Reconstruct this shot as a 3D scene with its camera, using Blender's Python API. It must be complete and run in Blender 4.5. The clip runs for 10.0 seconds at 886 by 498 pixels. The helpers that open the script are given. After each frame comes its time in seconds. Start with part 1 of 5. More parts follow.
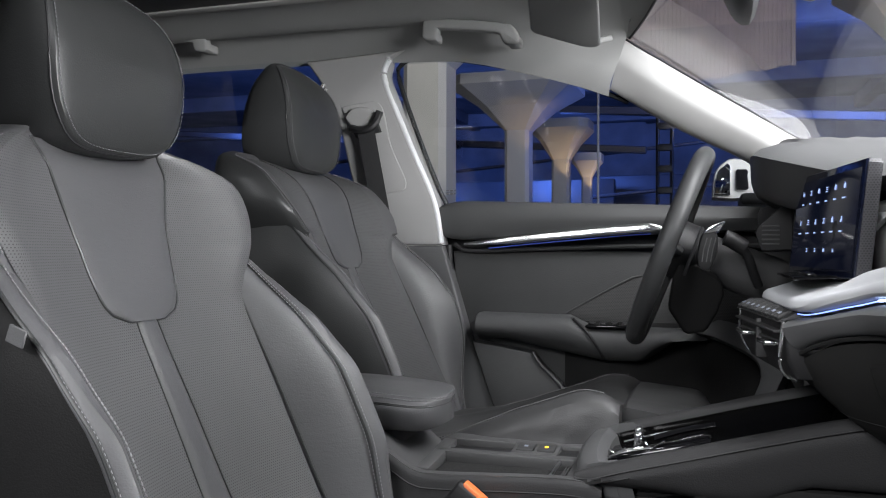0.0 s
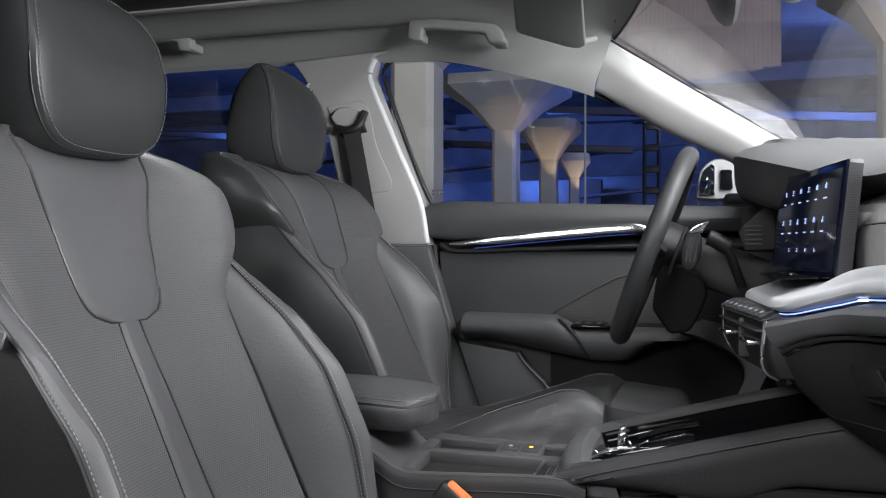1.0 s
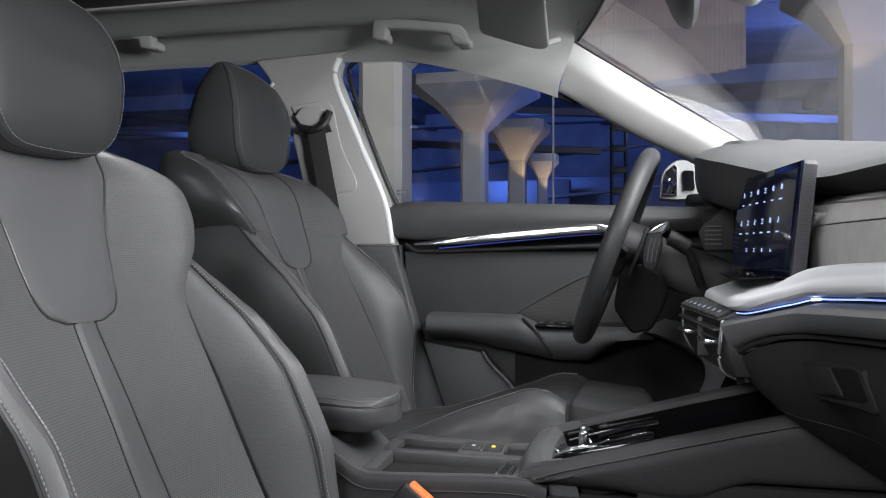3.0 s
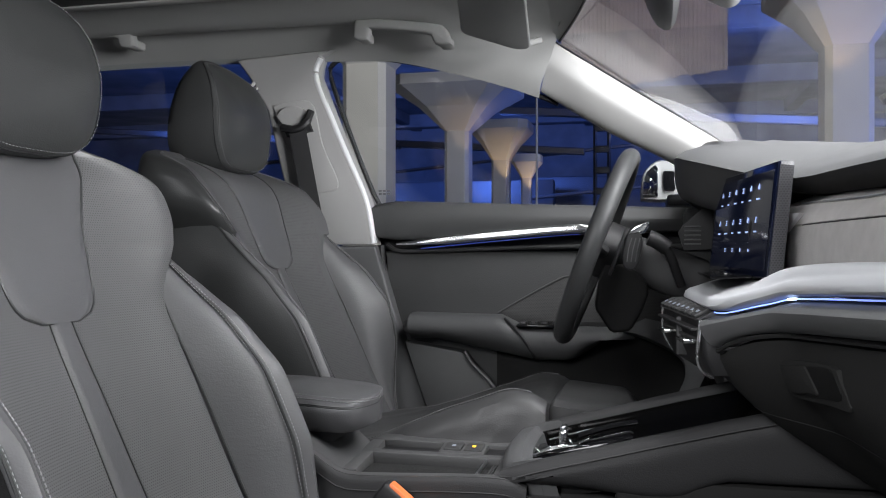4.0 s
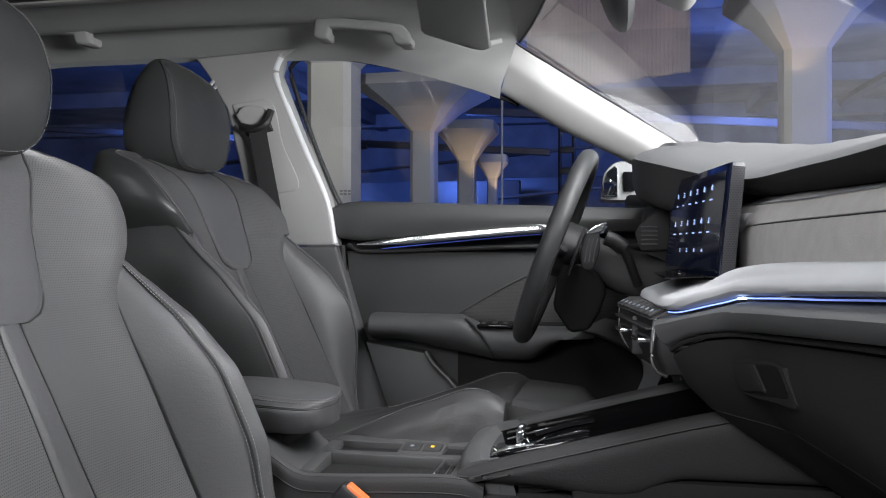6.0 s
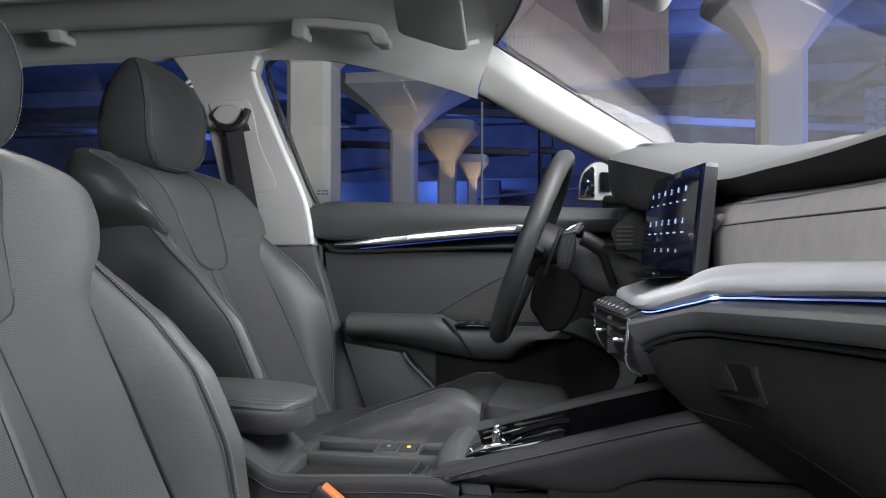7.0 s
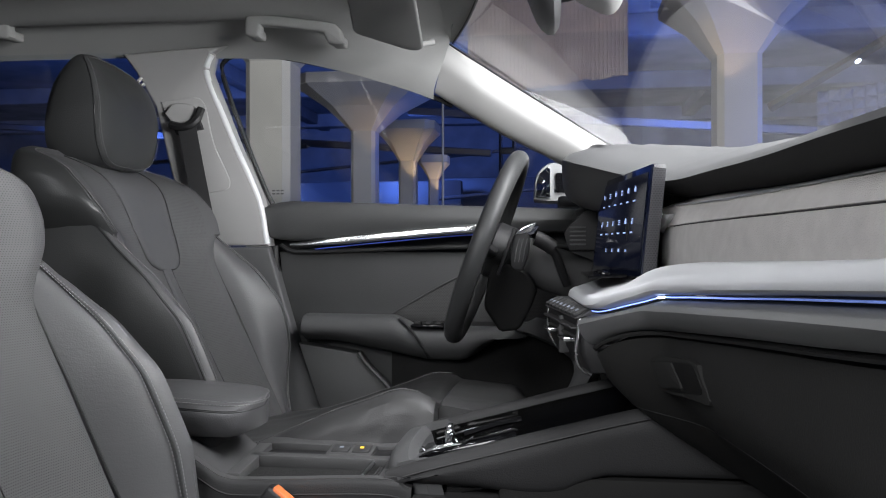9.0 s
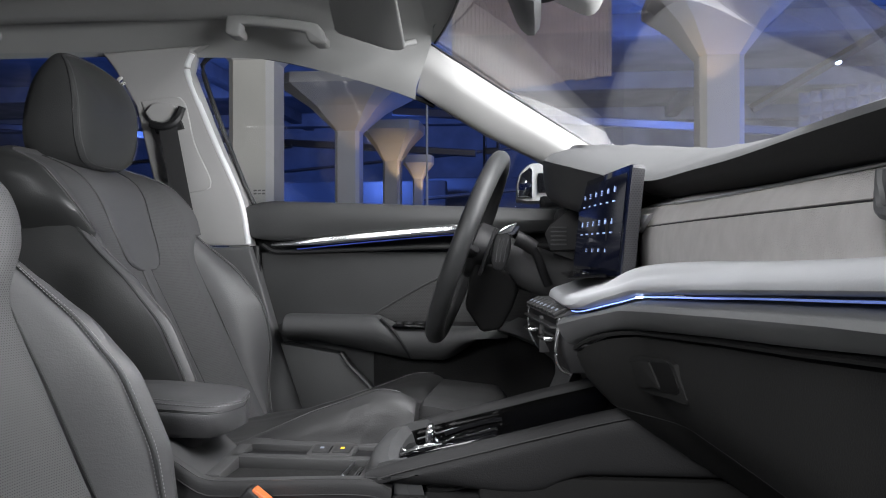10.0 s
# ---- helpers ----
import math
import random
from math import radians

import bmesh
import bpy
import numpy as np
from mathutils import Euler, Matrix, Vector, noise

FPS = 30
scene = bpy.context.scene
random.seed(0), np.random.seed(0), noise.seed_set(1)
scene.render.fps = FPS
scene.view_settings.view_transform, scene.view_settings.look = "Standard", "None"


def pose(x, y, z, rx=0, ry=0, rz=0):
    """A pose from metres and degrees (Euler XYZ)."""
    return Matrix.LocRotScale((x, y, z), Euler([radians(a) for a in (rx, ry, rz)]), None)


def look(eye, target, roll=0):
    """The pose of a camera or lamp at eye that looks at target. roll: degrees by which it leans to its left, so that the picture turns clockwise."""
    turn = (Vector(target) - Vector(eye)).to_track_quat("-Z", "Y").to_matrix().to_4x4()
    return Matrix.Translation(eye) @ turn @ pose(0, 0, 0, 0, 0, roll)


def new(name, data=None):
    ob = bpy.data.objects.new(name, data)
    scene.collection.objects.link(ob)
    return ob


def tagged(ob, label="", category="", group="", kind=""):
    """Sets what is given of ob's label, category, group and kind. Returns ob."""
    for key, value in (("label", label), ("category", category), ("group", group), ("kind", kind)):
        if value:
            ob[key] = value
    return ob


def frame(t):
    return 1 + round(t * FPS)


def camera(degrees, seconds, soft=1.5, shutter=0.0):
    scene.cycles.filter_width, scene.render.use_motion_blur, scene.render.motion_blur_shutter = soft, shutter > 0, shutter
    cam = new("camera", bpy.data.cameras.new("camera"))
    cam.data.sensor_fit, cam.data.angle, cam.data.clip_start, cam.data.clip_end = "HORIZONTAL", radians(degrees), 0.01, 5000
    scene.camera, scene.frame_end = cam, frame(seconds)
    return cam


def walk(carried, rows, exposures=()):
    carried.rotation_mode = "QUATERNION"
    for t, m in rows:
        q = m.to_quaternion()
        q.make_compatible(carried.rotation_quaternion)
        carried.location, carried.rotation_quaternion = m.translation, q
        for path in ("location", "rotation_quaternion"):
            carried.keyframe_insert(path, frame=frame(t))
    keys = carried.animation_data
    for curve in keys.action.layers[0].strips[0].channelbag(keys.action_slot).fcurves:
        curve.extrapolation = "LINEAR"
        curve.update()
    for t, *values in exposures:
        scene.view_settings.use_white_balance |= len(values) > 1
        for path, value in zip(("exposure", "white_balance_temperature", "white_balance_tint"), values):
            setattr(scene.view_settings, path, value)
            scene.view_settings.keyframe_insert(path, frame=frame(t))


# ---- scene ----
cam = camera(55.68, 10.0, soft=1.0)
# seconds, eye, yaw, pitch, roll; the car points along +x, its left side along +y
PATH = [
    (0.0, 0.1836, -1.3190, 0.9359, 17.716, -0.029, -0.057),
    (0.5, 0.1863, -1.3182, 0.9359, 17.370, -0.027, -0.051),
    (1.0, 0.1890, -1.3173, 0.9359, 16.893, -0.024, -0.045),
    (1.5, 0.1918, -1.3163, 0.9359, 16.397, -0.021, -0.040),
    (2.0, 0.1947, -1.3154, 0.9359, 15.877, -0.019, -0.034),
    (2.5, 0.1976, -1.3145, 0.9359, 15.360, -0.016, -0.028),
    (4.0, 0.2070, -1.3118, 0.9359, 13.767, -0.008, -0.011),
    (4.5, 0.2103, -1.3109, 0.9359, 13.264, -0.005, -0.005),
    (5.0, 0.2138, -1.3101, 0.9359, 12.696, -0.002, 0.000),
    (5.5, 0.2173, -1.3093, 0.9359, 12.115, 0.001, 0.006),
    (7.0, 0.2285, -1.3073, 0.9359, 10.187, 0.009, 0.023),
    (7.5, 0.2323, -1.3067, 0.9359, 9.517, 0.011, 0.029),
    (8.0, 0.2360, -1.3061, 0.9359, 8.865, 0.014, 0.035),
    (8.5, 0.2398, -1.3056, 0.9359, 8.241, 0.017, 0.040),
    (9.0, 0.2435, -1.3050, 0.9359, 7.610, 0.020, 0.046),
    (9.5, 0.2470, -1.3045, 0.9359, 7.028, 0.022, 0.052),
    (10.0, 0.2504, -1.3040, 0.9359, 6.573, 0.025, 0.057),
]
walk(cam, [(t, pose(x, y, z, 90 + pitch, roll, yaw)) for t, x, y, z, yaw, pitch, roll in PATH])

# ---------------- light ----------------
world = bpy.data.worlds.new("night")
scene.world = world
world.use_nodes = True
world.node_tree.nodes["Background"].inputs[0].default_value = (0.05, 0.09, 0.35, 1)
world.node_tree.nodes["Background"].inputs[1].default_value = 0.10


def area_lamp(name, eye, target, sx, sy, power, color):
    data = bpy.data.lights.new(name, "AREA")
    data.shape, data.size, data.size_y, data.energy, data.color = "RECTANGLE", sx, sy, power, color
    ob = new(name, data)
    ob.matrix_world = look(eye, target)
    return ob


def spot_lamp(name, eye, target, power, color, degrees=80, radius=0.1):
    data = bpy.data.lights.new(name, "SPOT")
    data.energy, data.color, data.spot_size, data.spot_blend, data.shadow_soft_size = power, color, radians(degrees), 0.6, radius
    ob = new(name, data)
    ob.matrix_world = look(eye, target)
    return ob


WARM, WHITE, BLUE = (1.0, 0.66, 0.34), (0.97, 0.975, 1.0), (0.10, 0.22, 1.0)
# unseen studio softboxes: over bonnet and windscreen, plus an added fill beside the open door
area_lamp("softbox_bonnet", (2.0, -1.3, 1.30), (-0.5, 0.1, 1.15), 1.1, 0.8, 150, WHITE)
area_lamp("softbox_top", (1.15, -0.35, 2.45), (0.30, 0.05, 1.0), 1.3, 1.3, 108, WHITE)
area_lamp("softbox_fill", (-0.9, -2.9, 2.30), (0.3, 0.2, 1.0), 1.8, 1.0, 82, WHITE)


# ---------------- materials ----------------


def mat_base(name, color, rough=0.5, metal=0.0, spec=0.5):
    m = bpy.data.materials.new(name)
    m.use_nodes = True
    b = m.node_tree.nodes["Principled BSDF"]
    b.inputs["Base Color"].default_value = (*color, 1)
    b.inputs["Roughness"].default_value = rough
    b.inputs["Metallic"].default_value = metal
    b.inputs["Specular IOR Level"].default_value = spec
    return m, m.node_tree.nodes, m.node_tree.links, b


def add_noise(m, nodes, links, b, color, scale, amount, bump_scale, bump, rough=None, fine=0.0):
    """Colour mottling at a large scale, relief at a small one."""
    tc = nodes.new("ShaderNodeTexCoord")
    n1 = nodes.new("ShaderNodeTexNoise")
    n1.inputs["Scale"].default_value, n1.inputs["Detail"].default_value = scale, 5
    links.new(tc.outputs["Object"], n1.inputs["Vector"])
    ramp = nodes.new("ShaderNodeMapRange")
    ramp.inputs["From Min"].default_value, ramp.inputs["From Max"].default_value = 0.3, 0.7
    ramp.inputs["To Min"].default_value, ramp.inputs["To Max"].default_value = 1 - amount, 1 + amount
    links.new(n1.outputs["Fac"], ramp.inputs["Value"])
    mul = nodes.new("ShaderNodeVectorMath")
    mul.operation = "SCALE"
    mul.inputs[0].default_value = color
    links.new(ramp.outputs[0], mul.inputs["Scale"])
    links.new(mul.outputs[0], b.inputs["Base Color"])
    n2 = nodes.new("ShaderNodeTexNoise")
    n2.inputs["Scale"].default_value, n2.inputs["Detail"].default_value = bump_scale, 4
    links.new(tc.outputs["Object"], n2.inputs["Vector"])
    bp = nodes.new("ShaderNodeBump")
    bp.inputs["Strength"].default_value, bp.inputs["Distance"].default_value = bump, 0.002
    links.new(n2.outputs["Fac"], bp.inputs["Height"])
    links.new(bp.outputs[0], b.inputs["Normal"])
    if rough:
        mr = nodes.new("ShaderNodeMapRange")
        mr.inputs["To Min"].default_value, mr.inputs["To Max"].default_value = rough
        links.new(n1.outputs["Fac"], mr.inputs["Value"])
        links.new(mr.outputs[0], b.inputs["Roughness"])
    return tc, mul, bp


def noisy(name, color, rough=0.5, scale=6, amount=0.1, bump_scale=300, bump=0.15, metal=0.0, spec=0.5):
    m, nodes, links, b = mat_base(name, color, rough, metal, spec)
    add_noise(m, nodes, links, b, color, scale, amount, bump_scale, bump, (rough * 0.85, min(1, rough * 1.15)))
    return m


def dotted(name, color, rough, pitch, axes, dark=0.35, radius=0.27):
    """Perforated or meshed surface: rows of small dark holes, every second row set off."""
    m, nodes, links, b = mat_base(name, color, rough)
    tc, mul, bp = add_noise(m, nodes, links, b, color, 5, 0.08, 350, 0.12)
    sep = nodes.new("ShaderNodeSeparateXYZ")
    links.new(tc.outputs["Object"], sep.inputs[0])

    def op(kind, a, c=None):
        n = nodes.new("ShaderNodeMath")
        n.operation = kind
        for k, v in enumerate((a, c)):
            if v is None:
                continue
            if isinstance(v, (int, float)):
                n.inputs[k].default_value = v
            else:
                links.new(v, n.inputs[k])
        return n.outputs[0]
    p = op("DIVIDE", sep.outputs[axes[0]], pitch)
    q = op("DIVIDE", sep.outputs[axes[1]], pitch * 0.8)
    row = op("FLOOR", q)
    p = op("ADD", p, op("MULTIPLY", row, 0.5))
    fx = op("SUBTRACT", op("FRACT", p), 0.5)
    fy = op("SUBTRACT", op("FRACT", q), 0.5)
    d = op("SQRT", op("ADD", op("MULTIPLY", fx, fx), op("MULTIPLY", fy, fy)))
    hole = op("LESS_THAN", d, radius)
    k = op("SUBTRACT", 1.0, op("MULTIPLY", hole, 1 - dark))
    m2 = nodes.new("ShaderNodeVectorMath")
    m2.operation = "SCALE"
    links.new(mul.outputs[0], m2.inputs[0])
    links.new(k, m2.inputs["Scale"])
    links.new(m2.outputs[0], b.inputs["Base Color"])
    return m


def glow(name, color, strength):
    m, nodes, links, b = mat_base(name, color, 0.4)
    b.inputs["Emission Color"].default_value = (*color, 1)
    b.inputs["Emission Strength"].default_value = strength
    return m


def leather_grain(name, color, rough, wrinkle=0.16):
    m, nodes, links, b = mat_base(name, color, rough)
    tc, mul, bp = add_noise(m, nodes, links, b, color, 4, 0.12, 40, 0.05, (rough * 0.9, rough * 1.15))
    # pebbled grain, and fine wrinkles that run across the hide
    v = nodes.new("ShaderNodeTexVoronoi")
    v.inputs["Scale"].default_value = 420
    links.new(tc.outputs["Object"], v.inputs["Vector"])
    stretch = nodes.new("ShaderNodeMapping")
    stretch.inputs["Scale"].default_value = (60, 60, 190)
    links.new(tc.outputs["Object"], stretch.inputs["Vector"])
    wr = nodes.new("ShaderNodeTexNoise")
    wr.inputs["Scale"].default_value, wr.inputs["Detail"].default_value, wr.inputs["Distortion"].default_value = 1.0, 4, 0.8
    links.new(stretch.outputs[0], wr.inputs["Vector"])
    b2 = nodes.new("ShaderNodeBump")
    b2.inputs["Strength"].default_value, b2.inputs["Distance"].default_value = 0.14, 0.001
    links.new(v.outputs["Distance"], b2.inputs["Height"])
    links.new(bp.outputs[0], b2.inputs["Normal"])
    b3 = nodes.new("ShaderNodeBump")
    b3.inputs["Strength"].default_value, b3.inputs["Distance"].default_value = wrinkle, 0.002
    links.new(wr.outputs["Fac"], b3.inputs["Height"])
    links.new(b2.outputs[0], b3.inputs["Normal"])
    links.new(b3.outputs[0], b.inputs["Normal"])
    return m


LEATHER = leather_grain("grey_leather", (0.085, 0.085, 0.088), 0.40)
# copy of the grey leather, darkened for the shade on the cushions
LEATHER_SHADED = leather_grain("shaded_grey_leather", (0.048, 0.048, 0.049), 0.45, 0.10)
LEATHER_DARK = leather_grain("dark_leather", (0.030, 0.031, 0.031), 0.40, 0.05)
RIM_LEATHER = leather_grain("wheel_leather", (0.045, 0.046, 0.047), 0.42)
PERF = dotted("perforated_leather", (0.092, 0.092, 0.094), 0.5, 0.0042, (1, 2), 0.36, 0.235)
HEAD_THREAD = noisy("dim_grey_thread", (0.11, 0.11, 0.115), 0.8, 40, 0.1, 900, 0.2)
STITCH = noisy("grey_thread", (0.23, 0.23, 0.235), 0.7, 40, 0.1, 900, 0.2)
BLACK = noisy("black_plastic", (0.014, 0.014, 0.015), 0.5, 8, 0.15, 500, 0.2)
SIDE_BLACK = noisy("black_seat_side_vinyl", (0.009, 0.009, 0.009), 0.6, 8, 0.15, 500, 0.2, spec=0.15)
DARK = noisy("dark_soft_plastic", (0.048, 0.048, 0.049), 0.55, 7, 0.1, 450, 0.2)
FLANK = noisy("dark_grey_flank", (0.034, 0.034, 0.035), 0.6, 6, 0.1, 420, 0.25, spec=0.3)
RAIL = noisy("grey_tray_plastic", (0.072, 0.072, 0.073), 0.5, 6, 0.1, 420, 0.2)
GLOVE = noisy("charcoal_plastic", (0.021, 0.021, 0.0206), 0.75, 7, 0.12, 500, 0.25, spec=0.2)
GREY = noisy("grey_soft_trim", (0.085, 0.086, 0.088), 0.55, 6, 0.08, 420, 0.2)
DOOR = noisy("grey_door_trim", (0.064, 0.065, 0.066), 0.55, 6, 0.08, 420, 0.2)
SOFT_PAD = noisy("grey_foamed_pad", (0.135, 0.137, 0.140), 0.6, 6, 0.08, 500, 0.25)
SHELF = noisy("silver_grey_shelf", (0.53, 0.54, 0.56), 0.6, 6, 0.06, 500, 0.12)
FABRIC = noisy("grey_woven_fascia", (0.47, 0.455, 0.445), 0.85, 45, 0.07, 700, 0.6)
HEADLINER = noisy("light_headliner_cloth", (0.29, 0.292, 0.286), 0.9, 4, 0.05, 600, 0.3)
PILLAR = noisy("pale_pillar_trim", (0.335, 0.333, 0.327), 0.6, 5, 0.04, 600, 0.15)
CHROME = noisy("chrome", (0.78, 0.79, 0.80), 0.20, 10, 0.03, 200, 0.01, metal=1.0)
SATIN = noisy("satin_metal", (0.55, 0.56, 0.58), 0.3, 10, 0.05, 200, 0.02, metal=1.0)
GLOSS = noisy("gloss_black", (0.006, 0.006, 0.007), 0.08, 10, 0.05, 100, 0.01)
TRAY_BLACK = noisy("black_tray_lining", (0.004, 0.004, 0.004), 0.10, 10, 0.05, 100, 0.01, spec=0.5)
RUBBER = noisy("black_rubber_seal", (0.010, 0.010, 0.011), 0.6, 10, 0.1, 300, 0.15)
CLIP = noisy("pale_painted_body", (0.70, 0.71, 0.72), 0.3, 4, 0.03, 200, 0.02)
WEB = noisy("black_belt_webbing", (0.022, 0.022, 0.023), 0.8, 30, 0.1, 900, 0.5)
# black for carpet and joints, and for the shade under the dashboard pad
CARPET_SHADE = noisy("black_carpet_and_shade", (0.012, 0.012, 0.012), 0.95, 20, 0.3, 900, 0.8)
GRILLE = dotted("speaker_grille", (0.042, 0.042, 0.042), 0.5, 0.0042, (0, 2), 0.2, 0.3)
BEZEL = dotted("knurled_bezel", (0.05, 0.05, 0.055), 0.35, 0.004, (0, 2), 0.4, 0.33)
# faint emission added to the button's orange; the button is no lamp
ORANGE = glow("orange_buckle_button", (0.80, 0.20, 0.06), 0.08)
LED = glow("ambient_light_strip", (0.25, 0.38, 1.0), 1.7)
_n, _l = LED.node_tree.nodes, LED.node_tree.links
_geo, _sep, _off, _abs, _fall = _n.new("ShaderNodeNewGeometry"), _n.new("ShaderNodeSeparateXYZ"), _n.new("ShaderNodeMath"), _n.new("ShaderNodeMath"), _n.new("ShaderNodeMapRange")
_off.operation, _abs.operation = "ADD", "ABSOLUTE"
_off.inputs[1].default_value = 0.245
_fall.inputs["From Min"].default_value, _fall.inputs["From Max"].default_value = 0.0, 0.34
_fall.inputs["To Min"].default_value, _fall.inputs["To Max"].default_value = 2.6, 0.35
_l.new(_geo.outputs["Position"], _sep.inputs[0])
_l.new(_sep.outputs[1], _off.inputs[0])
_l.new(_off.outputs[0], _abs.inputs[0])
_l.new(_abs.outputs[0], _fall.inputs["Value"])
_l.new(_fall.outputs[0], _n["Principled BSDF"].inputs["Emission Strength"])
LED_HOT = glow("ambient_light_source", (0.5, 0.65, 1.0), 5.0)
BACKLIGHT = mat_base("screen_backlight", (0.002, 0.002, 0.003), 0.08)[0]
BACKLIGHT.node_tree.nodes["Principled BSDF"].inputs["Emission Color"].default_value = (0.05, 0.09, 0.35, 1)
BACKLIGHT.node_tree.nodes["Principled BSDF"].inputs["Emission Strength"].default_value = 0.022
SCREEN = mat_base("screen_glass", (0.006, 0.008, 0.02), 0.06)[0]
ICON = glow("screen_icons", (0.45, 0.58, 1.0), 0.7)
AMBER = glow("amber_button_mark", (1.0, 0.62, 0.05), 0.9)
MARK = glow("white_button_mark", (0.30, 0.33, 0.40), 0.03)
CONCRETE = noisy("pale_concrete", (0.50, 0.49, 0.47), 0.85, 1.2, 0.12, 40, 0.5)
CONCRETE_DARK = noisy("dark_mottled_concrete", (0.20, 0.20, 0.20), 0.85, 0.8, 0.35, 20, 0.5)
PANEL_BROWN = noisy("brown_plank_panel", (0.30, 0.25, 0.225), 0.9, 2.0, 0.2, 14, 0.6)
FLOOR_C = noisy("hall_concrete_floor", (0.14, 0.14, 0.14), 0.7, 0.6, 0.2, 30, 0.5)
MIRROR = mat_base("mirror_glass", (0.85, 0.86, 0.88), 0.02, 1.0)[0]


def glass_material(name, tint, gloss):
    m = bpy.data.materials.new(name)
    m.use_nodes = True
    n, l = m.node_tree.nodes, m.node_tree.links
    n.clear()
    out, mix = n.new("ShaderNodeOutputMaterial"), n.new("ShaderNodeMixShader")
    tr, gl, fr = n.new("ShaderNodeBsdfTransparent"), n.new("ShaderNodeBsdfGlossy"), n.new("ShaderNodeFresnel")
    tr.inputs[0].default_value = (*tint, 1)
    gl.inputs["Roughness"].default_value = 0.01
    fr.inputs[0].default_value = gloss
    l.new(fr.outputs[0], mix.inputs[0])
    l.new(tr.outputs[0], mix.inputs[1])
    l.new(gl.outputs[0], mix.inputs[2])
    l.new(mix.outputs[0], out.inputs[0])
    return m


GLASS = glass_material("tinted_window_glass", (0.90, 0.93, 0.95), 1.75)
# pale diffuse haze over the windscreen, standing in for its reflections
SCREEN_GLASS = glass_material("hazy_windscreen_glass", (0.92, 0.93, 0.92), 2.9)
_n, _l = SCREEN_GLASS.node_tree.nodes, SCREEN_GLASS.node_tree.links
_out = [k for k in _n if k.type == "OUTPUT_MATERIAL"][0]
_clear = [k for k in _n if k.type == "MIX_SHADER"][0]
_haze, _film, _tc, _streak, _amount = _n.new("ShaderNodeBsdfDiffuse"), _n.new("ShaderNodeMixShader"), _n.new("ShaderNodeTexCoord"), _n.new("ShaderNodeTexNoise"), _n.new("ShaderNodeMapRange")
_haze.inputs[0].default_value = (0.8, 0.76, 0.72, 1)
_streak.inputs["Scale"].default_value = 3.0
_amount.inputs["To Min"].default_value, _amount.inputs["To Max"].default_value = 0.05, 0.14
_l.new(_tc.outputs["Object"], _streak.inputs["Vector"])
_l.new(_streak.outputs["Fac"], _amount.inputs["Value"])
_l.new(_amount.outputs[0], _film.inputs[0])
_l.new(_clear.outputs[0], _film.inputs[1])
_l.new(_haze.outputs[0], _film.inputs[2])
_l.new(_film.outputs[0], _out.inputs[0])

# ---------------- mesh helpers ----------------


def thing(name, label, category, group="", kind="", at=(0, 0, 0)):
    ob = new(name)
    ob.location = at
    ob.empty_display_size = 0.05
    return tagged(ob, label, category, group, kind)


def part(name, bm, material, parent=None, label="", smooth=True):
    data = bpy.data.meshes.new(name)
    bmesh.ops.recalc_face_normals(bm, faces=bm.faces)
    bm.to_mesh(data)
    bm.free()
    data.materials.append(material)
    if smooth:
        data.polygons.foreach_set("use_smooth", [True] * len(data.polygons))
        data.set_sharp_from_angle(angle=radians(40))
    ob = new(name, data)
    if parent is not None:
        ob.parent = parent
        base = parent
        shift = Vector((0, 0, 0))
        while base is not None:
            shift += base.location
            base = base.parent
        data.transform(Matrix.Translation(-shift))
    if label:
        ob["label"] = label
    return ob


def faced(ob, way):
    """Turns the faces of a single sheet so that they face that way."""
    if ob.data.polygons[0].normal.dot(Vector(way)) < 0:
        ob.data.flip_normals()
    return ob


def grid(rows, closed=False, caps=False):
    """A surface over rows of points, all of one length."""
    bm = bmesh.new()
    vs = [[bm.verts.new(p) for p in r] for r in rows]
    n = len(rows[0])
    for a, b in zip(vs, vs[1:]):
        for k in range(n if closed else n - 1):
            j = (k + 1) % n
            bm.faces.new((a[k], a[j], b[j], b[k]))
    if caps:
        bm.faces.new(vs[0])
        bm.faces.new(vs[-1][::-1])
    return bm


def spline(pts, n):
    """n points along a smooth line through pts."""
    pts = [Vector(p) for p in pts]
    ext = [pts[0] * 2 - pts[1]] + pts + [pts[-1] * 2 - pts[-2]]
    cum = [0.0]
    for a, b in zip(pts, pts[1:]):
        cum.append(cum[-1] + (b - a).length)
    out = []
    for k in range(n):
        d = cum[-1] * k / (n - 1)
        i = 0
        while i < len(pts) - 2 and d > cum[i + 1]:
            i += 1
        t = (d - cum[i]) / max(1e-9, cum[i + 1] - cum[i])
        p0, p1, p2, p3 = ext[i:i + 4]
        out.append(0.5 * ((2 * p1) + (p2 - p0) * t + (2 * p0 - 5 * p1 + 4 * p2 - p3) * t * t + (3 * p1 - p0 - 3 * p2 + p3) * t ** 3))
    return out


def sm(row, n=None):
    """A section's points, rounded by a smooth line through them."""
    return spline(row, n or 3 * len(row))


def sheared(bm, k=0.16, y0=0.20):
    for v in bm.verts:
        v.co.x += k * (y0 - v.co.y) - 0.006
    return bm


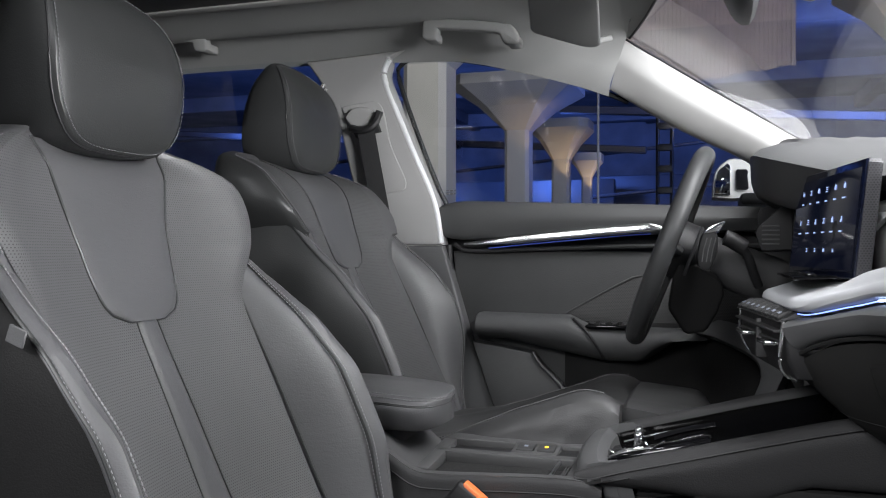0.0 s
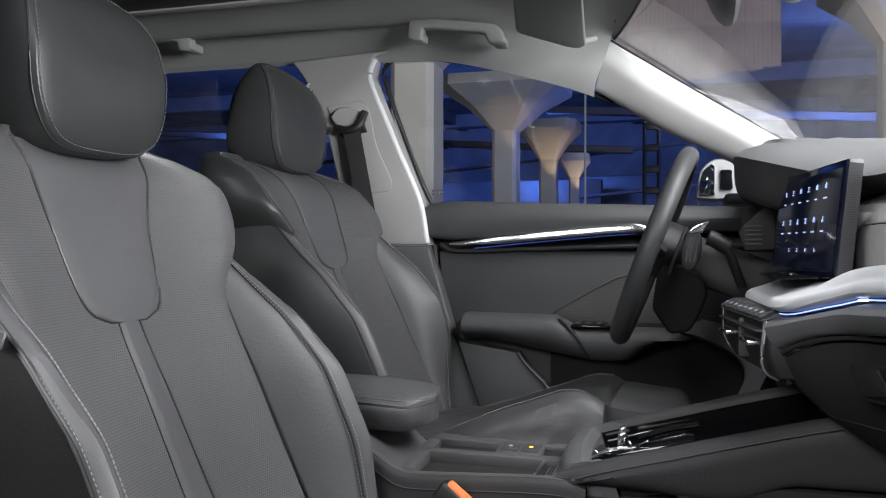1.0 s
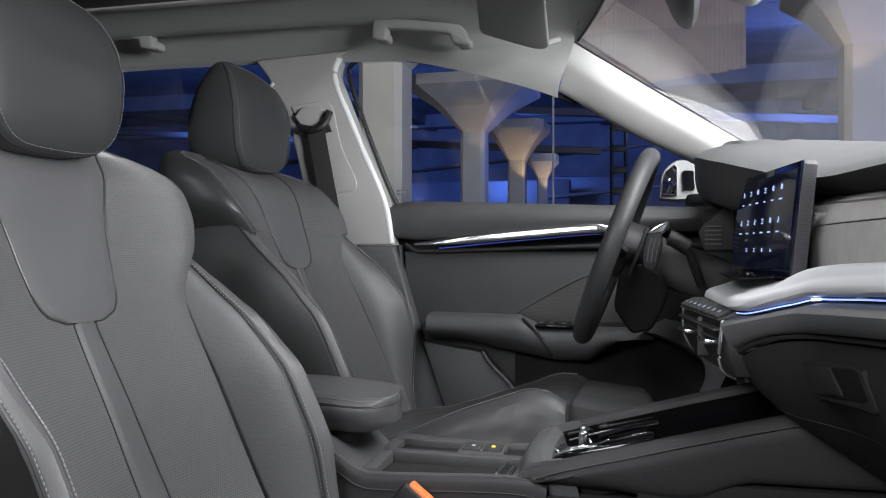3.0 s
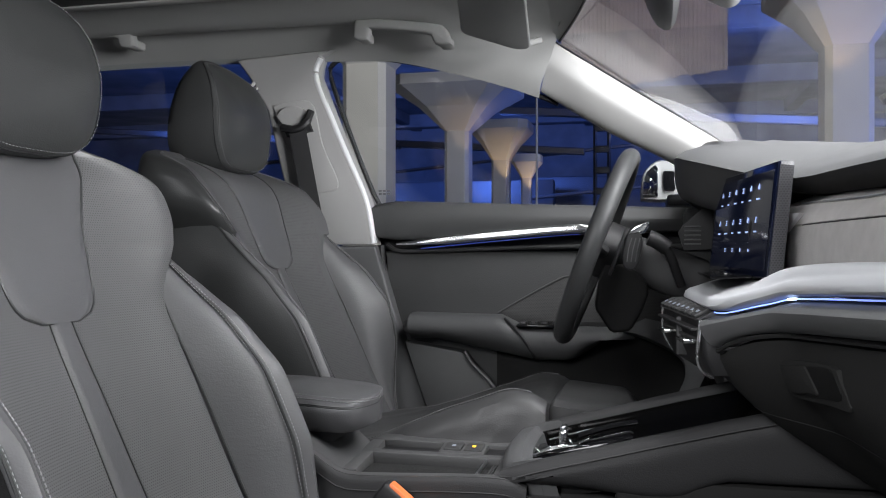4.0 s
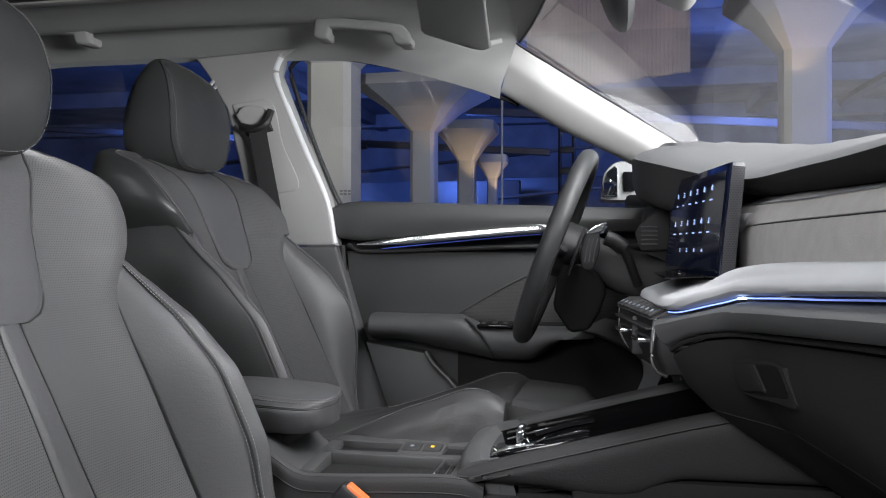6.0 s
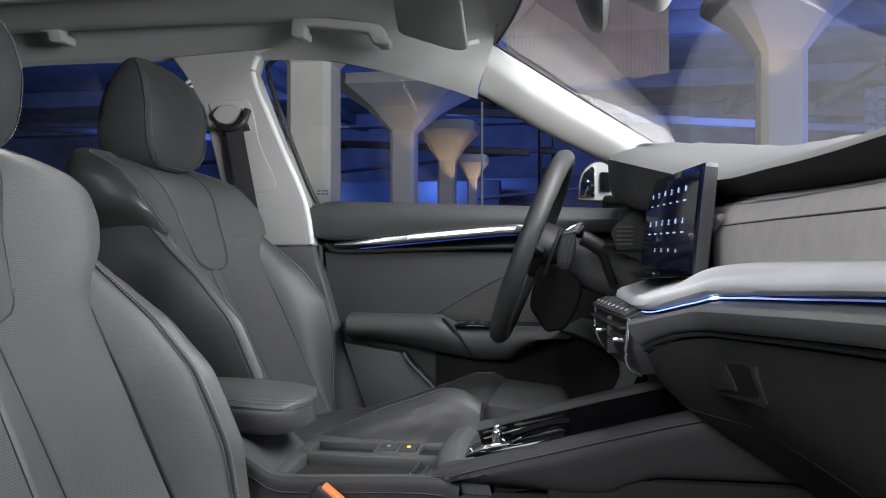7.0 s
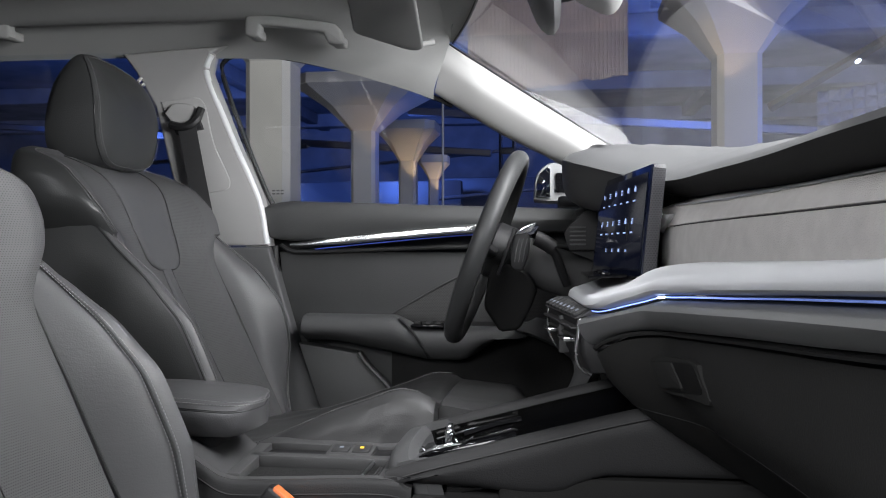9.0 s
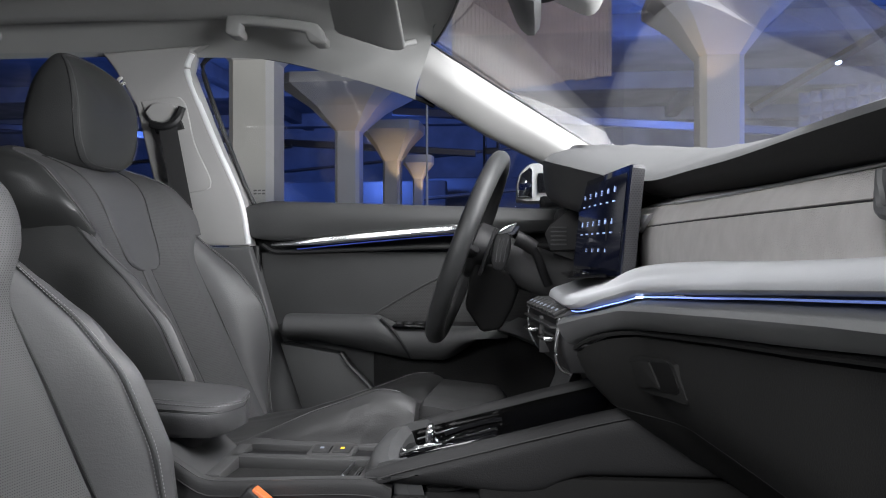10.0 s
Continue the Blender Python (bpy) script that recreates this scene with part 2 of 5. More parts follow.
def tube(pts, r, seg=8, closed=False, flat=1.0, up=(0, 0, 1)):
    """A round or flattened bar along pts."""
    pts = [Vector(p) for p in pts]
    rows = []
    n = len(pts)
    for k, p in enumerate(pts):
        a, b = (pts[k - 1], pts[(k + 1) % n]) if closed else (pts[max(0, k - 1)], pts[min(n - 1, k + 1)])
        t = (b - a).normalized()
        s = t.cross(Vector(up))
        s = s.normalized() if s.length > 1e-4 else t.cross(Vector((1, 0, 0))).normalized()
        u = s.cross(t)
        rows.append([p + s * (r * math.cos(f)) + u * (r * flat * math.sin(f)) for f in (2 * math.pi * j / seg for j in range(seg))])
    if closed:
        rows.append(rows[0])
        bm = grid(rows, True)
        bmesh.ops.remove_doubles(bm, verts=bm.verts, dist=1e-6)
        return bm
    return grid(rows, True, True)


def box(c, size, bevel=0.004, seg=2, m=None):
    bm = bmesh.new()
    bmesh.ops.create_cube(bm, size=1)
    bmesh.ops.scale(bm, vec=size, verts=bm.verts)
    if bevel:
        bmesh.ops.bevel(bm, geom=bm.edges[:], offset=bevel, segments=seg, affect="EDGES", profile=0.5)
    if m is not None:
        bmesh.ops.transform(bm, matrix=m, verts=bm.verts)
    bmesh.ops.translate(bm, vec=c, verts=bm.verts)
    return bm


def slab(outline, to3d, depth, bevel=0.003, seg=2):
    """A plate: the outline in (a, b), to3d(a, b, d) into the world, d from 0 to depth."""
    bm = bmesh.new()
    front = [bm.verts.new(to3d(a, b, 0)) for a, b in outline]
    back = [bm.verts.new(to3d(a, b, depth)) for a, b in outline]
    f = bm.faces.new(front)
    bm.faces.new(back[::-1])
    n = len(outline)
    for k in range(n):
        j = (k + 1) % n
        bm.faces.new((front[j], front[k], back[k], back[j]))
    bmesh.ops.recalc_face_normals(bm, faces=bm.faces)
    if bevel:
        bmesh.ops.bevel(bm, geom=list(f.edges), offset=bevel, segments=seg, affect="EDGES", profile=0.5)
    return bm


def smooth2(pts, n, closed=False):
    q = [(a, b, 0) for a, b in pts]
    if closed:
        q = q + [q[0]]
    out = [(p.x, p.y) for p in spline(q, n)]
    return out[:-1] if closed else out


def merged(bms):
    bm = bmesh.new()
    for other in bms:
        data = bpy.data.meshes.new("t")
        other.to_mesh(data)
        other.free()
        bm.from_mesh(data)
        bpy.data.meshes.remove(data)
    return bm


def seam(pts, pitch=0.0058, r=0.0008, lift=(0, 0, 0)):
    """A row of stitches along a line."""
    pts = [Vector(p) + Vector(lift) for p in pts]
    cum = [0.0]
    for a, b in zip(pts, pts[1:]):
        cum.append(cum[-1] + (b - a).length)

    def at(d):
        i = 0
        while i < len(pts) - 2 and d > cum[i + 1]:
            i += 1
        return pts[i].lerp(pts[i + 1], (d - cum[i]) / max(1e-9, cum[i + 1] - cum[i]))
    verts, faces = [], []
    d = 0.0
    while d + pitch * 0.7 < cum[-1]:
        a, b = at(d), at(d + pitch * 0.7)
        t = (b - a).normalized()
        s = t.cross(Vector((0.3, 0.5, 0.8))).normalized()
        u = s.cross(t)
        k = len(verts)
        for p, f in ((a, 0.5), (a.lerp(b, 0.25), 1), (a.lerp(b, 0.75), 1), (b, 0.5)):
            verts += [p + s * r * f, p + u * r * f, p - s * r * f, p - u * r * f]
        for g in range(3):
            for j in range(4):
                faces.append((k + 4 * g + j, k + 4 * g + (j + 1) % 4, k + 4 * g + 4 + (j + 1) % 4, k + 4 * g + 4 + j))
        faces += [(k, k + 1, k + 2, k + 3), (k + 15, k + 14, k + 13, k + 12)]
        d += pitch
    bm = bmesh.new()
    vs = [bm.verts.new(v) for v in verts]
    for f in faces:
        bm.faces.new([vs[i] for i in f])
    return bm


def lerp_table(table, v):
    """Smooth reading of a table of (value, ...) rows in rising order, with no overshoot."""
    xs = [r[0] for r in table]
    if v <= xs[0] or v >= xs[-1] or len(xs) < 3:
        return [float(np.interp(v, xs, [r[k] for r in table])) for k in range(1, len(table[0]))]
    i = max(j for j in range(len(xs) - 1) if xs[j] <= v)
    out = []
    for k in range(1, len(table[0])):
        ys_ = [r[k] for r in table]
        d = [(ys_[j + 1] - ys_[j]) / (xs[j + 1] - xs[j]) for j in range(len(xs) - 1)]

        def slope(j):
            if j == 0 or j == len(xs) - 1:
                return d[0] if j == 0 else d[-1]
            return 0.0 if d[j - 1] * d[j] <= 0 else 2 * d[j - 1] * d[j] / (d[j - 1] + d[j])
        h = xs[i + 1] - xs[i]
        t = (v - xs[i]) / h
        out.append((2 * t ** 3 - 3 * t * t + 1) * ys_[i] + (t ** 3 - 2 * t * t + t) * h * slope(i) + (3 * t * t - 2 * t ** 3) * ys_[i + 1] + (t ** 3 - t * t) * h * slope(i + 1))
    return out

# ---------------- the hall outside ----------------
ground = part("ground", grid([[(-60, -60, 0), (60, -60, 0)], [(-60, 60, 0), (60, 60, 0)]]), FLOOR_C)
tagged(ground, "grey concrete floor of the night-lit hall", "ground", kind="structure")
hall_ceiling = part("hall_ceiling", merged(
    [box((0, 8, 6.3), (80, 60, 0.3), 0)] + [box((0, 5.5 + 6.2 * k, 5.9), (80, 0.6, 0.5), 0.03) for k in range(5)]
    + [box((x, 16, 5.95), (0.4, 40, 0.4), 0.03) for x in (-9, -2, 5, 12)]), CONCRETE_DARK)
tagged(hall_ceiling, "dark mottled concrete deck with cross beams overhead", "ceiling", kind="structure")
hall_wall = part("hall_wall", box((0, 32, 3.2), (80, 0.3, 6.4), 0), CONCRETE_DARK)
tagged(hall_wall, "concrete rear wall lit blue", "wall", kind="structure")
for x0, x1, y, h in ((-15, -6.6, 21, 2.75), (-6.9, -2.0, 19, 2.6), (-2.6, 4.2, 20, 2.75), (-30, -15, 22, 2.9), (4, 12, 23, 2.2)):
    t = thing("parapet", "low dark wall at the back of the hall", "wall", "low walls", "structure", at=((x0 + x1) / 2, y, 0))
    part("parapet_wall", box(((x0 + x1) / 2, y, h / 2), (x1 - x0, 0.4, h), 0.03), BLACK, t)
panel = thing("ceiling_panel", "brown hanging screen of upright boards below the deck", "panel", kind="structure", at=(0.12, 12.0, 6.2))
board_rng = random.Random(5)
for k in range(40):
    low = 3.36 + 0.0075 * k + board_rng.uniform(-0.02, 0.02)
    part("board", box((-1.10 + 0.0625 * k, 12.0 + board_rng.uniform(-0.004, 0.004), (low + 6.2) / 2), (0.0610, 0.05, 6.2 - low), 0.003), PANEL_BROWN, panel)
for x, y, z, w, h in ((-9, 14.5, 2.55, 9, 0.07), (-8, 15.5, 3.35, 14, 0.14), (-4, 16.5, 2.75, 10, 0.06), (4, 17, 3.5, 14, 0.18), (2, 18, 2.5, 9, 0.08)):
    t = thing("service_beam", "thin dark service beam under the deck", "beam", "service beams", "structure", at=(x, y, z))
    part("beam", box((x, y, z), (w, 0.16, h), 0.02, 1, Matrix.Rotation(radians(4.0 if w > 13 else -5.0), 3, "Y").to_4x4()), DARK, t)
rod = thing("pole", "thin pale pole standing in the hall", "pole", at=(-1.0, 8.0, 0))
part("shaft", tube([(-1.0, 8.0, 0.0), (-1.0, 8.0, 2.65)], 0.013, 8), CONCRETE, rod)
mast = thing("scaffold_tower", "dark slim lattice tower", "tower", at=(-0.39, 10.0, 0))
for dx in (-0.09, 0.09):
    part("upright", tube([(-0.39 + dx, 10.0, 0), (-0.39 + dx, 10.0, 2.72)], 0.03, 6), BLACK, mast)
for k in range(9):
    part("rung", box((-0.39, 10.0, 0.3 + 0.28 * k), (0.2, 0.06, 0.09), 0.01), BLACK, mast)
# slanting girder with a small lamp, and the rows of pyramid tiles beside it
girder = thing("girder", "dark slanting girder carrying a small lamp", "girder", kind="structure", at=(4.6, 10, 3))
part("beam", tube([(3.04, 10.2, 2.79), (5.2, 10.0, 4.06)], 0.065, 4), BLACK, girder)
lampd = part("lamp_lens", tube([(4.03, 9.94, 3.305), (4.07, 9.90, 3.325)], 0.018, 10), glow("lamp_lens", (0.5, 0.65, 1.0), 25), girder, "small bright lamp lens")
tiles = thing("pyramid_tiles", "blue-lit wall of pyramid tiles", "wall tiles", kind="structure", at=(5, 11, 2))
tile_mesh = None
for r in range(4):
    for k in range(12):
        x, z = 3.95 + 0.16 * k, 2.58 + 0.16 * r + 0.022 * k
        if tile_mesh is None:
            bm = bmesh.new()
            q = [bm.verts.new((a, 0, b)) for a, b in ((-0.076, -0.076), (0.076, -0.076), (0.076, 0.076), (-0.076, 0.076))]
            apex = bm.verts.new((0.018, -0.06, 0.018))
            for a in range(4):
                bm.faces.new((q[a], q[(a + 1) % 4], apex))
            tile_mesh = part("tile", bm, CONCRETE_DARK, tiles, smooth=False)
            tile_mesh.data.transform(Matrix.Translation(Vector(tiles.location)))
            tile_mesh.location = Vector((x, 11, z)) - Vector(tiles.location)
        else:
            o = new("tile", tile_mesh.data)
            o.parent = tiles
            o.location = Vector((x, 11, z)) - Vector(tiles.location)


def column(x, y, w, neck, top, flare):
    """A square pillar with chamfered corners that flares into a hopper-shaped head."""
    t = thing("concrete_column", "pale concrete column with a flared mushroom head", "column", "columns of the hall", at=(x, y, 0))
    rows = []
    for z, h in ((0, w / 2), (neck, w / 2)):
        c = h * 0.28
        rows.append([(x + a, y + b, z) for a, b in ((h - c, h), (c - h, h), (-h, h - c), (-h, c - h), (c - h, -h), (h - c, -h), (h, c - h), (h, h - c))])
    part("shaft", grid(rows, True, True), CONCRETE, t)
    rows = []
    for z, h in ((neck, w / 2), (neck + (top - neck) * 0.55, w / 2 + flare * 0.45), (top, w / 2 + flare), (top + 0.12, w / 2 + flare)):
        c = h * 0.28
        rows.append([(x + a, y + b, z) for a, b in ((h - c, h), (c - h, h), (-h, h - c), (-h, c - h), (c - h, -h), (h - c, -h), (h, c - h), (h, h - c))])
    part("capital", grid(rows, True, True), CONCRETE, t, smooth=False)
    return t


column(-2.585, 6.9, 0.46, 2.80, 3.4, 0.6)
column(-2.05, 8.7, 0.30, 2.36, 2.84, 0.58)
column(-1.85, 10.6, 0.25, 2.20, 2.62, 0.30)
column(-1.71, 12.2, 0.16, 2.08, 2.33, 0.16)
column(2.165, 8.0, 0.46, 2.98, 3.56, 0.52)
# lamps of the hall: blue floods on the deck and wall, warm lights under the column heads
for lx, ly, p in ((-9, 15, 620), (-3.5, 17, 300), (3, 15, 420), (8, 12, 360)):
    area_lamp("blue_flood", (lx, ly, 3.1), (lx - 0.6, ly + 8, 5.4), 1.0, 0.5, p, BLUE)
area_lamp("blue_wash", (5.5, 6.5, 0.8), (5.0, 11, 3.0), 1.0, 0.5, 260, BLUE)
for lx, ly, lz, tx, ty, tz, p in ((-1.72, 8.30, 1.85, -1.95, 8.6, 2.75, 5), (-1.62, 10.25, 1.75, -1.77, 10.5, 2.45, 10), (-1.52, 11.95, 1.75, -1.63, 12.15, 2.25, 8), (2.0, 7.45, 2.45, 2.1, 7.8, 3.4, 9)):
    spot_lamp("column_uplight", (lx, ly, lz), (tx, ty, tz), p, WARM, 62, 0.04)
# three unseen spots, added to brighten the columns
spot_lamp("column_fill", (-0.6, 3.6, 3.4), (-2.55, 6.9, 2.3), 200, (1.0, 0.96, 0.88), 27)
spot_lamp("column_fill", (0.6, 4.2, 3.6), (2.1, 8.0, 2.4), 150, (1.0, 0.95, 0.86), 50)
spot_lamp("column_fill", (0.2, 5.4, 3.2), (-1.8, 9.0, 1.7), 13, (0.95, 0.94, 1.0), 60)
spot_lamp("blue_flood", (1.2, 9.6, 2.4), (-1.8, 9.3, 2.7), 100, BLUE, 50)
# unseen spot, added to brighten the board panel
spot_lamp("panel_fill", (0.9, 8.5, 2.4), (0.2, 12.0, 4.2), 420, (1.0, 0.92, 0.86), 80)

# ---------------- the car's shell ----------------
shell = thing("car_body", "pale-trimmed interior shell of a car", "car body", kind="structure", at=(0, 0, 0.3))


def window_top(x):
    return lerp_table([(-1.9, 1.38), (-1.5, 1.42), (-1.2, 1.44), (-0.84, 1.437), (-0.576, 1.428), (-0.445, 1.423), (-0.298, 1.392), (-0.156, 1.352), (-0.047, 1.312), (0.11, 1.222), (0.224, 1.148), (0.4, 1.04)], x)[0]


rows = []
for k in range(34):
    x = -1.95 + k * (1.945 / 33)
    t = min(1.0, max(0.0, (x + 0.34) / 0.28))
    t = t * t * (3 - 2 * t)
    z = window_top(x - 0.046 * t)
    fall = 0.06 * max(0, x + 0.25) ** 1.2 + 0.02 * max(0, -x - 1.2)
    ym = 0.715
    half = [(ym, z - 0.012), (ym - 0.012, z), (ym - 0.04, z + 0.022), (ym - 0.085, z + 0.06), (ym - 0.14, 1.475 - fall), (ym - 0.22, 1.50 - fall), (0.36, 1.512 - fall), (0.18, 1.518 - fall)]
    end = [(0.722, z - 0.012), (0.704, z + 0.012), (0.694, z + 0.05), (0.688, z + 0.085), (0.665, 1.440), (0.60, 1.458), (0.36, 1.486), (0.18, 1.494)]
    half = [(a * (1 - t) + c2 * t, b * (1 - t) + d * t) for (a, b), (c2, d) in zip(half, end)]
    half = [(p.x, p.y) for p in sm([(a, b, 0) for a, b in half], 20)]
    slant = [(x - 0.046 * t * max(0.0, 1 - max(0.0, b - z) / 0.115), a, b) for a, b in half]
    rows.append(slant + [(q, -a, b) for q, a, b in slant[::-1]])
headliner = part("headliner", grid(rows), HEADLINER, shell)
part("sunroof_frame", merged([box((-1.0, s * 0.40, 1.503), (1.0, 0.03, 0.012), 0.004) for s in (-1, 1)]), PILLAR, shell)
part("sunroof_blind", box((-1.0, 0, 1.506), (1.0, 0.78, 0.008), 0.002), BLACK, shell, "dark glass roof panel")
part("outer_roof", box((-0.9, 0, 1.58), (2.1, 1.2, 0.03), 0.01), CLIP, shell)

# pillars
for s in (1, -1):
    def side(a, b, d, s=s):
        return (a, s * (0.715 - 0.09 * max(0, b - 1.0) + d), b)
    rear = [(-0.835, 1.428), (-0.80, 1.38), (-0.752, 1.293), (-0.715, 1.114), (-0.68, 1.0), (-0.66, 0.945)]
    front = [(-0.467, 0.945), (-0.487, 1.06), (-0.545, 1.20), (-0.612, 1.38), (-0.60, 1.425), (-0.56, 1.44)]
    part("b_pillar", slab(rear + front, side, 0.05, 0.008, 3), PILLAR, shell)
    lower = [(-0.70, 0.943), (-0.467, 0.943), (-0.40, 0.72), (-0.32, 0.52), (-0.28, 0.40), (-0.62, 0.40)]
    if s < 0:
        continue
    part("b_pillar_lower", slab(lower, side, 0.05, 0.008, 3), GREY, shell)
    line = [(a - 0.006, s * (0.722 - 0.09 * max(0, b - 1.0)), b) for a, b in [(-0.467, 0.95), (-0.487, 1.06), (-0.545, 1.20), (-0.606, 1.355), (-0.609, 1.395), (-0.596, 1.420)]]
    part("door_aperture_gap", tube([p + Vector((-0.013, -0.004 * s, 0)) for p in spline(line, 40)], 0.0022, 6), RUBBER, shell)
    part("door_aperture_trim", tube(spline(line, 40), 0.0085, 10), CLIP, shell, "bright painted door frame edge")
    # front pillar: from the roof corner down to the dashboard
    low = spline([(-0.048, 0.722 * s, 1.318), (0.11, 0.722 * s, 1.219), (0.272, 0.722 * s, 1.132), (0.46, 0.735 * s, 1.00)], 24)
    upp = spline([(-0.012, 0.698 * s, 1.430), (0.18, 0.70 * s, 1.302), (0.379, 0.70 * s, 1.172), (0.58, 0.715 * s, 1.03)], 24)
    rows = []
    for i, (a, b) in enumerate(zip(low, upp)):
        inn = Vector((0, -s, 0)) * min(1.0, 0.25 + i / 5)
        rows.append([a + inn * -0.03, a, a.lerp(b, 0.08) + inn * 0.012, a.lerp(b, 0.25) + inn * 0.022, a.lerp(b, 0.47) + inn * 0.029, a.lerp(b, 0.6) + inn * 0.028, a.lerp(b, 0.85) + inn * 0.012, b, b + Vector((0.0, s * 0.04, -0.02))])
    rows = [sm(r, 22) for r in rows]
    part("a_pillar", grid(rows, True, True), PILLAR, shell)
for s in (1, -1):
    part("sill", box((-0.55, s * 0.74, 0.36), (2.3, 0.10, 0.14), 0.02), GREY, shell)
    part("outer_side", box((-1.35, s * 0.80, 0.70), (1.5, 0.04, 0.70), 0.015), CLIP, shell)
part("floor_pan", box((-0.3, 0, 0.30), (2.9, 1.5, 0.03), 0), CARPET_SHADE, shell)
part("firewall", box((1.12, 0, 0.66), (0.04, 1.5, 0.74), 0.01), CARPET_SHADE, shell)
part("rear_bulkhead", box((-1.95, 0, 0.95), (0.04, 1.42, 1.25), 0.01), DARK, shell)
part("pillar_hook", tube(spline([(-0.765, 0.655, 1.345), (-0.768, 0.635, 1.335), (-0.764, 0.625, 1.345), (-0.758, 0.63, 1.355)], 10), 0.005, 8), PILLAR, shell)
# windscreen: header seal, glass


def screen_point(y, k):
    q = (y / 0.70) ** 2
    return Vector(((0.0 + 0.13 * (1 - q)) * (1 - k) + (0.60 + 0.26 * (1 - q)) * k, y, (1.432 + 0.028 * (1 - q)) * (1 - k) + 1.02 * k))


windscreen = part("windscreen", grid([[screen_point(-0.70 + 1.4 * j / 20, k / 12) for j in range(21)] for k in range(13)]), SCREEN_GLASS)
windscreen.visible_shadow = False
faced(windscreen, (-1, 0, -1))
tagged(windscreen, "clear sloping windscreen with faint reflections", "windscreen", kind="structure")
edge = [screen_point(-0.70 + 1.4 * j / 30, 0.0) for j in range(31)]
part("windscreen_seal", tube(edge, 0.0032, 6), RUBBER, shell)
part("windscreen_side_seal", tube([Vector((-0.008 + 0.588 * k / 20, 0.697 + 0.015 * (k / 20) ** 2, float(np.interp(-0.008 + 0.588 * k / 20, (-0.012, 0.18, 0.379, 0.58), (1.432, 1.304, 1.174, 1.032))))) for k in range(21)], 0.0028, 6), RUBBER, shell)
header = []
for j in range(31):
    p = screen_point(-0.70 + 1.4 * j / 30, 0.0)
    header.append([p, p + Vector((-0.02, 0, 0.012)), Vector((0.5 * p.x - 0.006, p.y, 0.5 * p.z + 0.5 * lerp_table([(0, 1.494), (0.18, 1.494), (0.36, 1.486), (0.60, 1.458), (0.665, 1.440), (0.70, 1.428)], abs(p.y))[0] + 0.006)), Vector((-0.010, p.y, lerp_table([(0, 1.496), (0.18, 1.494), (0.36, 1.486), (0.60, 1.458), (0.665, 1.440), (0.70, 1.428)], abs(p.y))[0]))])
part("windscreen_header", grid(header), HEADLINER, shell)

# rear side: belt line of the rear door and its window
rear_door = thing("rear_door", "dark rear door below a tinted window", "car door", kind="structure", at=(-1.3, 0.75, 0.4))
part("door_card", box((-1.32, 0.745, 0.72), (1.2, 0.05, 0.66), 0.02), DARK, rear_door)
rg = part("window_pane", grid([[(-1.9, 0.755, 1.03), (-0.66, 0.755, 1.03)], [(-1.9, 0.70, 1.46), (-0.66, 0.70, 1.46)]]), GLASS, rear_door)
rg.visible_shadow = False
faced(rg, (0, -1, 0))

# ---------------- driver's door ----------------
door = thing("front_door", "closed grey driver's door with chrome strip and armrest", "car door", kind="structure", at=(0, 0.74, 0.35))


def yd(d):
    return lambda a, b, e: (a, d + e, b)


part("door_shell", box((0.02, 0.79, 0.66), (1.02, 0.02, 0.66), 0.005), BLACK, door)
card = [(-0.452, 0.93), (-0.44, 0.80), (-0.40, 0.70), (-0.345, 0.56), (-0.30, 0.42), (0.62, 0.42), (0.62, 0.93)]
part("door_seal", tube(spline([(-0.462, 0.748, 0.945), (-0.448, 0.742, 0.80), (-0.405, 0.735, 0.70), (-0.352, 0.73, 0.56), (-0.31, 0.73, 0.42)], 24), 0.010, 8), RUBBER, door)
part("door_card", slab(card, yd(0.755), 0.03, 0.006), DOOR, door)
# belt pad under the glass, lofted along the car
rows = []
for k in range(26):
    x = -0.484 + k * 0.034
    zt = 1.061 - 0.03 * (k / 25)
    zb = 0.957 + 0.022 * (k / 25)
    e = 0.012 if k == 0 else (0.004 if k == 1 else 0)
    rows.append([(x, 0.785, zt - e), (x, 0.752 + e, zt - e), (x, 0.735 + e, zt - 0.006 - e), (x, 0.722 + e, zt - 0.022), (x, 0.716 + e, (zt + zb) / 2), (x, 0.722 + e, zb + 0.012 + e), (x, 0.733 + e, zb + e), (x, 0.785, zb + e)])
rows = [sm(r, 24) for r in rows]
part("belt_pad", grid(rows, True, True), DOOR, door, "soft grey padded belt line")
# chrome spear, and a glowing blue line for the reflection under it
ch = spline([(-0.415, 0.728, 0.948), (-0.36, 0.722, 0.952), (-0.20, 0.716, 0.967), (0.0, 0.714, 0.984), (0.06, 0.716, 0.985), (0.085, 0.724, 0.977), (0.12, 0.73, 0.972)], 40)
rows = []
for k, p in enumerate(ch):
    h = 0.012 * min(1.0, 0.25 + k / 14) * (1 if k < 33 else max(0.3, 1 - (k - 33) / 8))
    rows.append(sm([p + Vector((0, 0.010, h)), p + Vector((0, 0.0015, h * 0.85)), p + Vector((0, -0.0008, h * 0.1)), p + Vector((0, -0.0008, -h * 0.8)), p + Vector((0, 0.008, -h))], 16))
part("chrome_strip", grid(rows, True, True), CHROME, door, "polished chrome spear-shaped strip")
part("light_line", tube([p + Vector((0.01, 0.008, -0.015)) for p in ch[4:33]], 0.0015, 6), glow("door_blue_reflection", (0.12, 0.18, 0.9), 0.04), door, "glowing blue line for a reflection under the chrome")
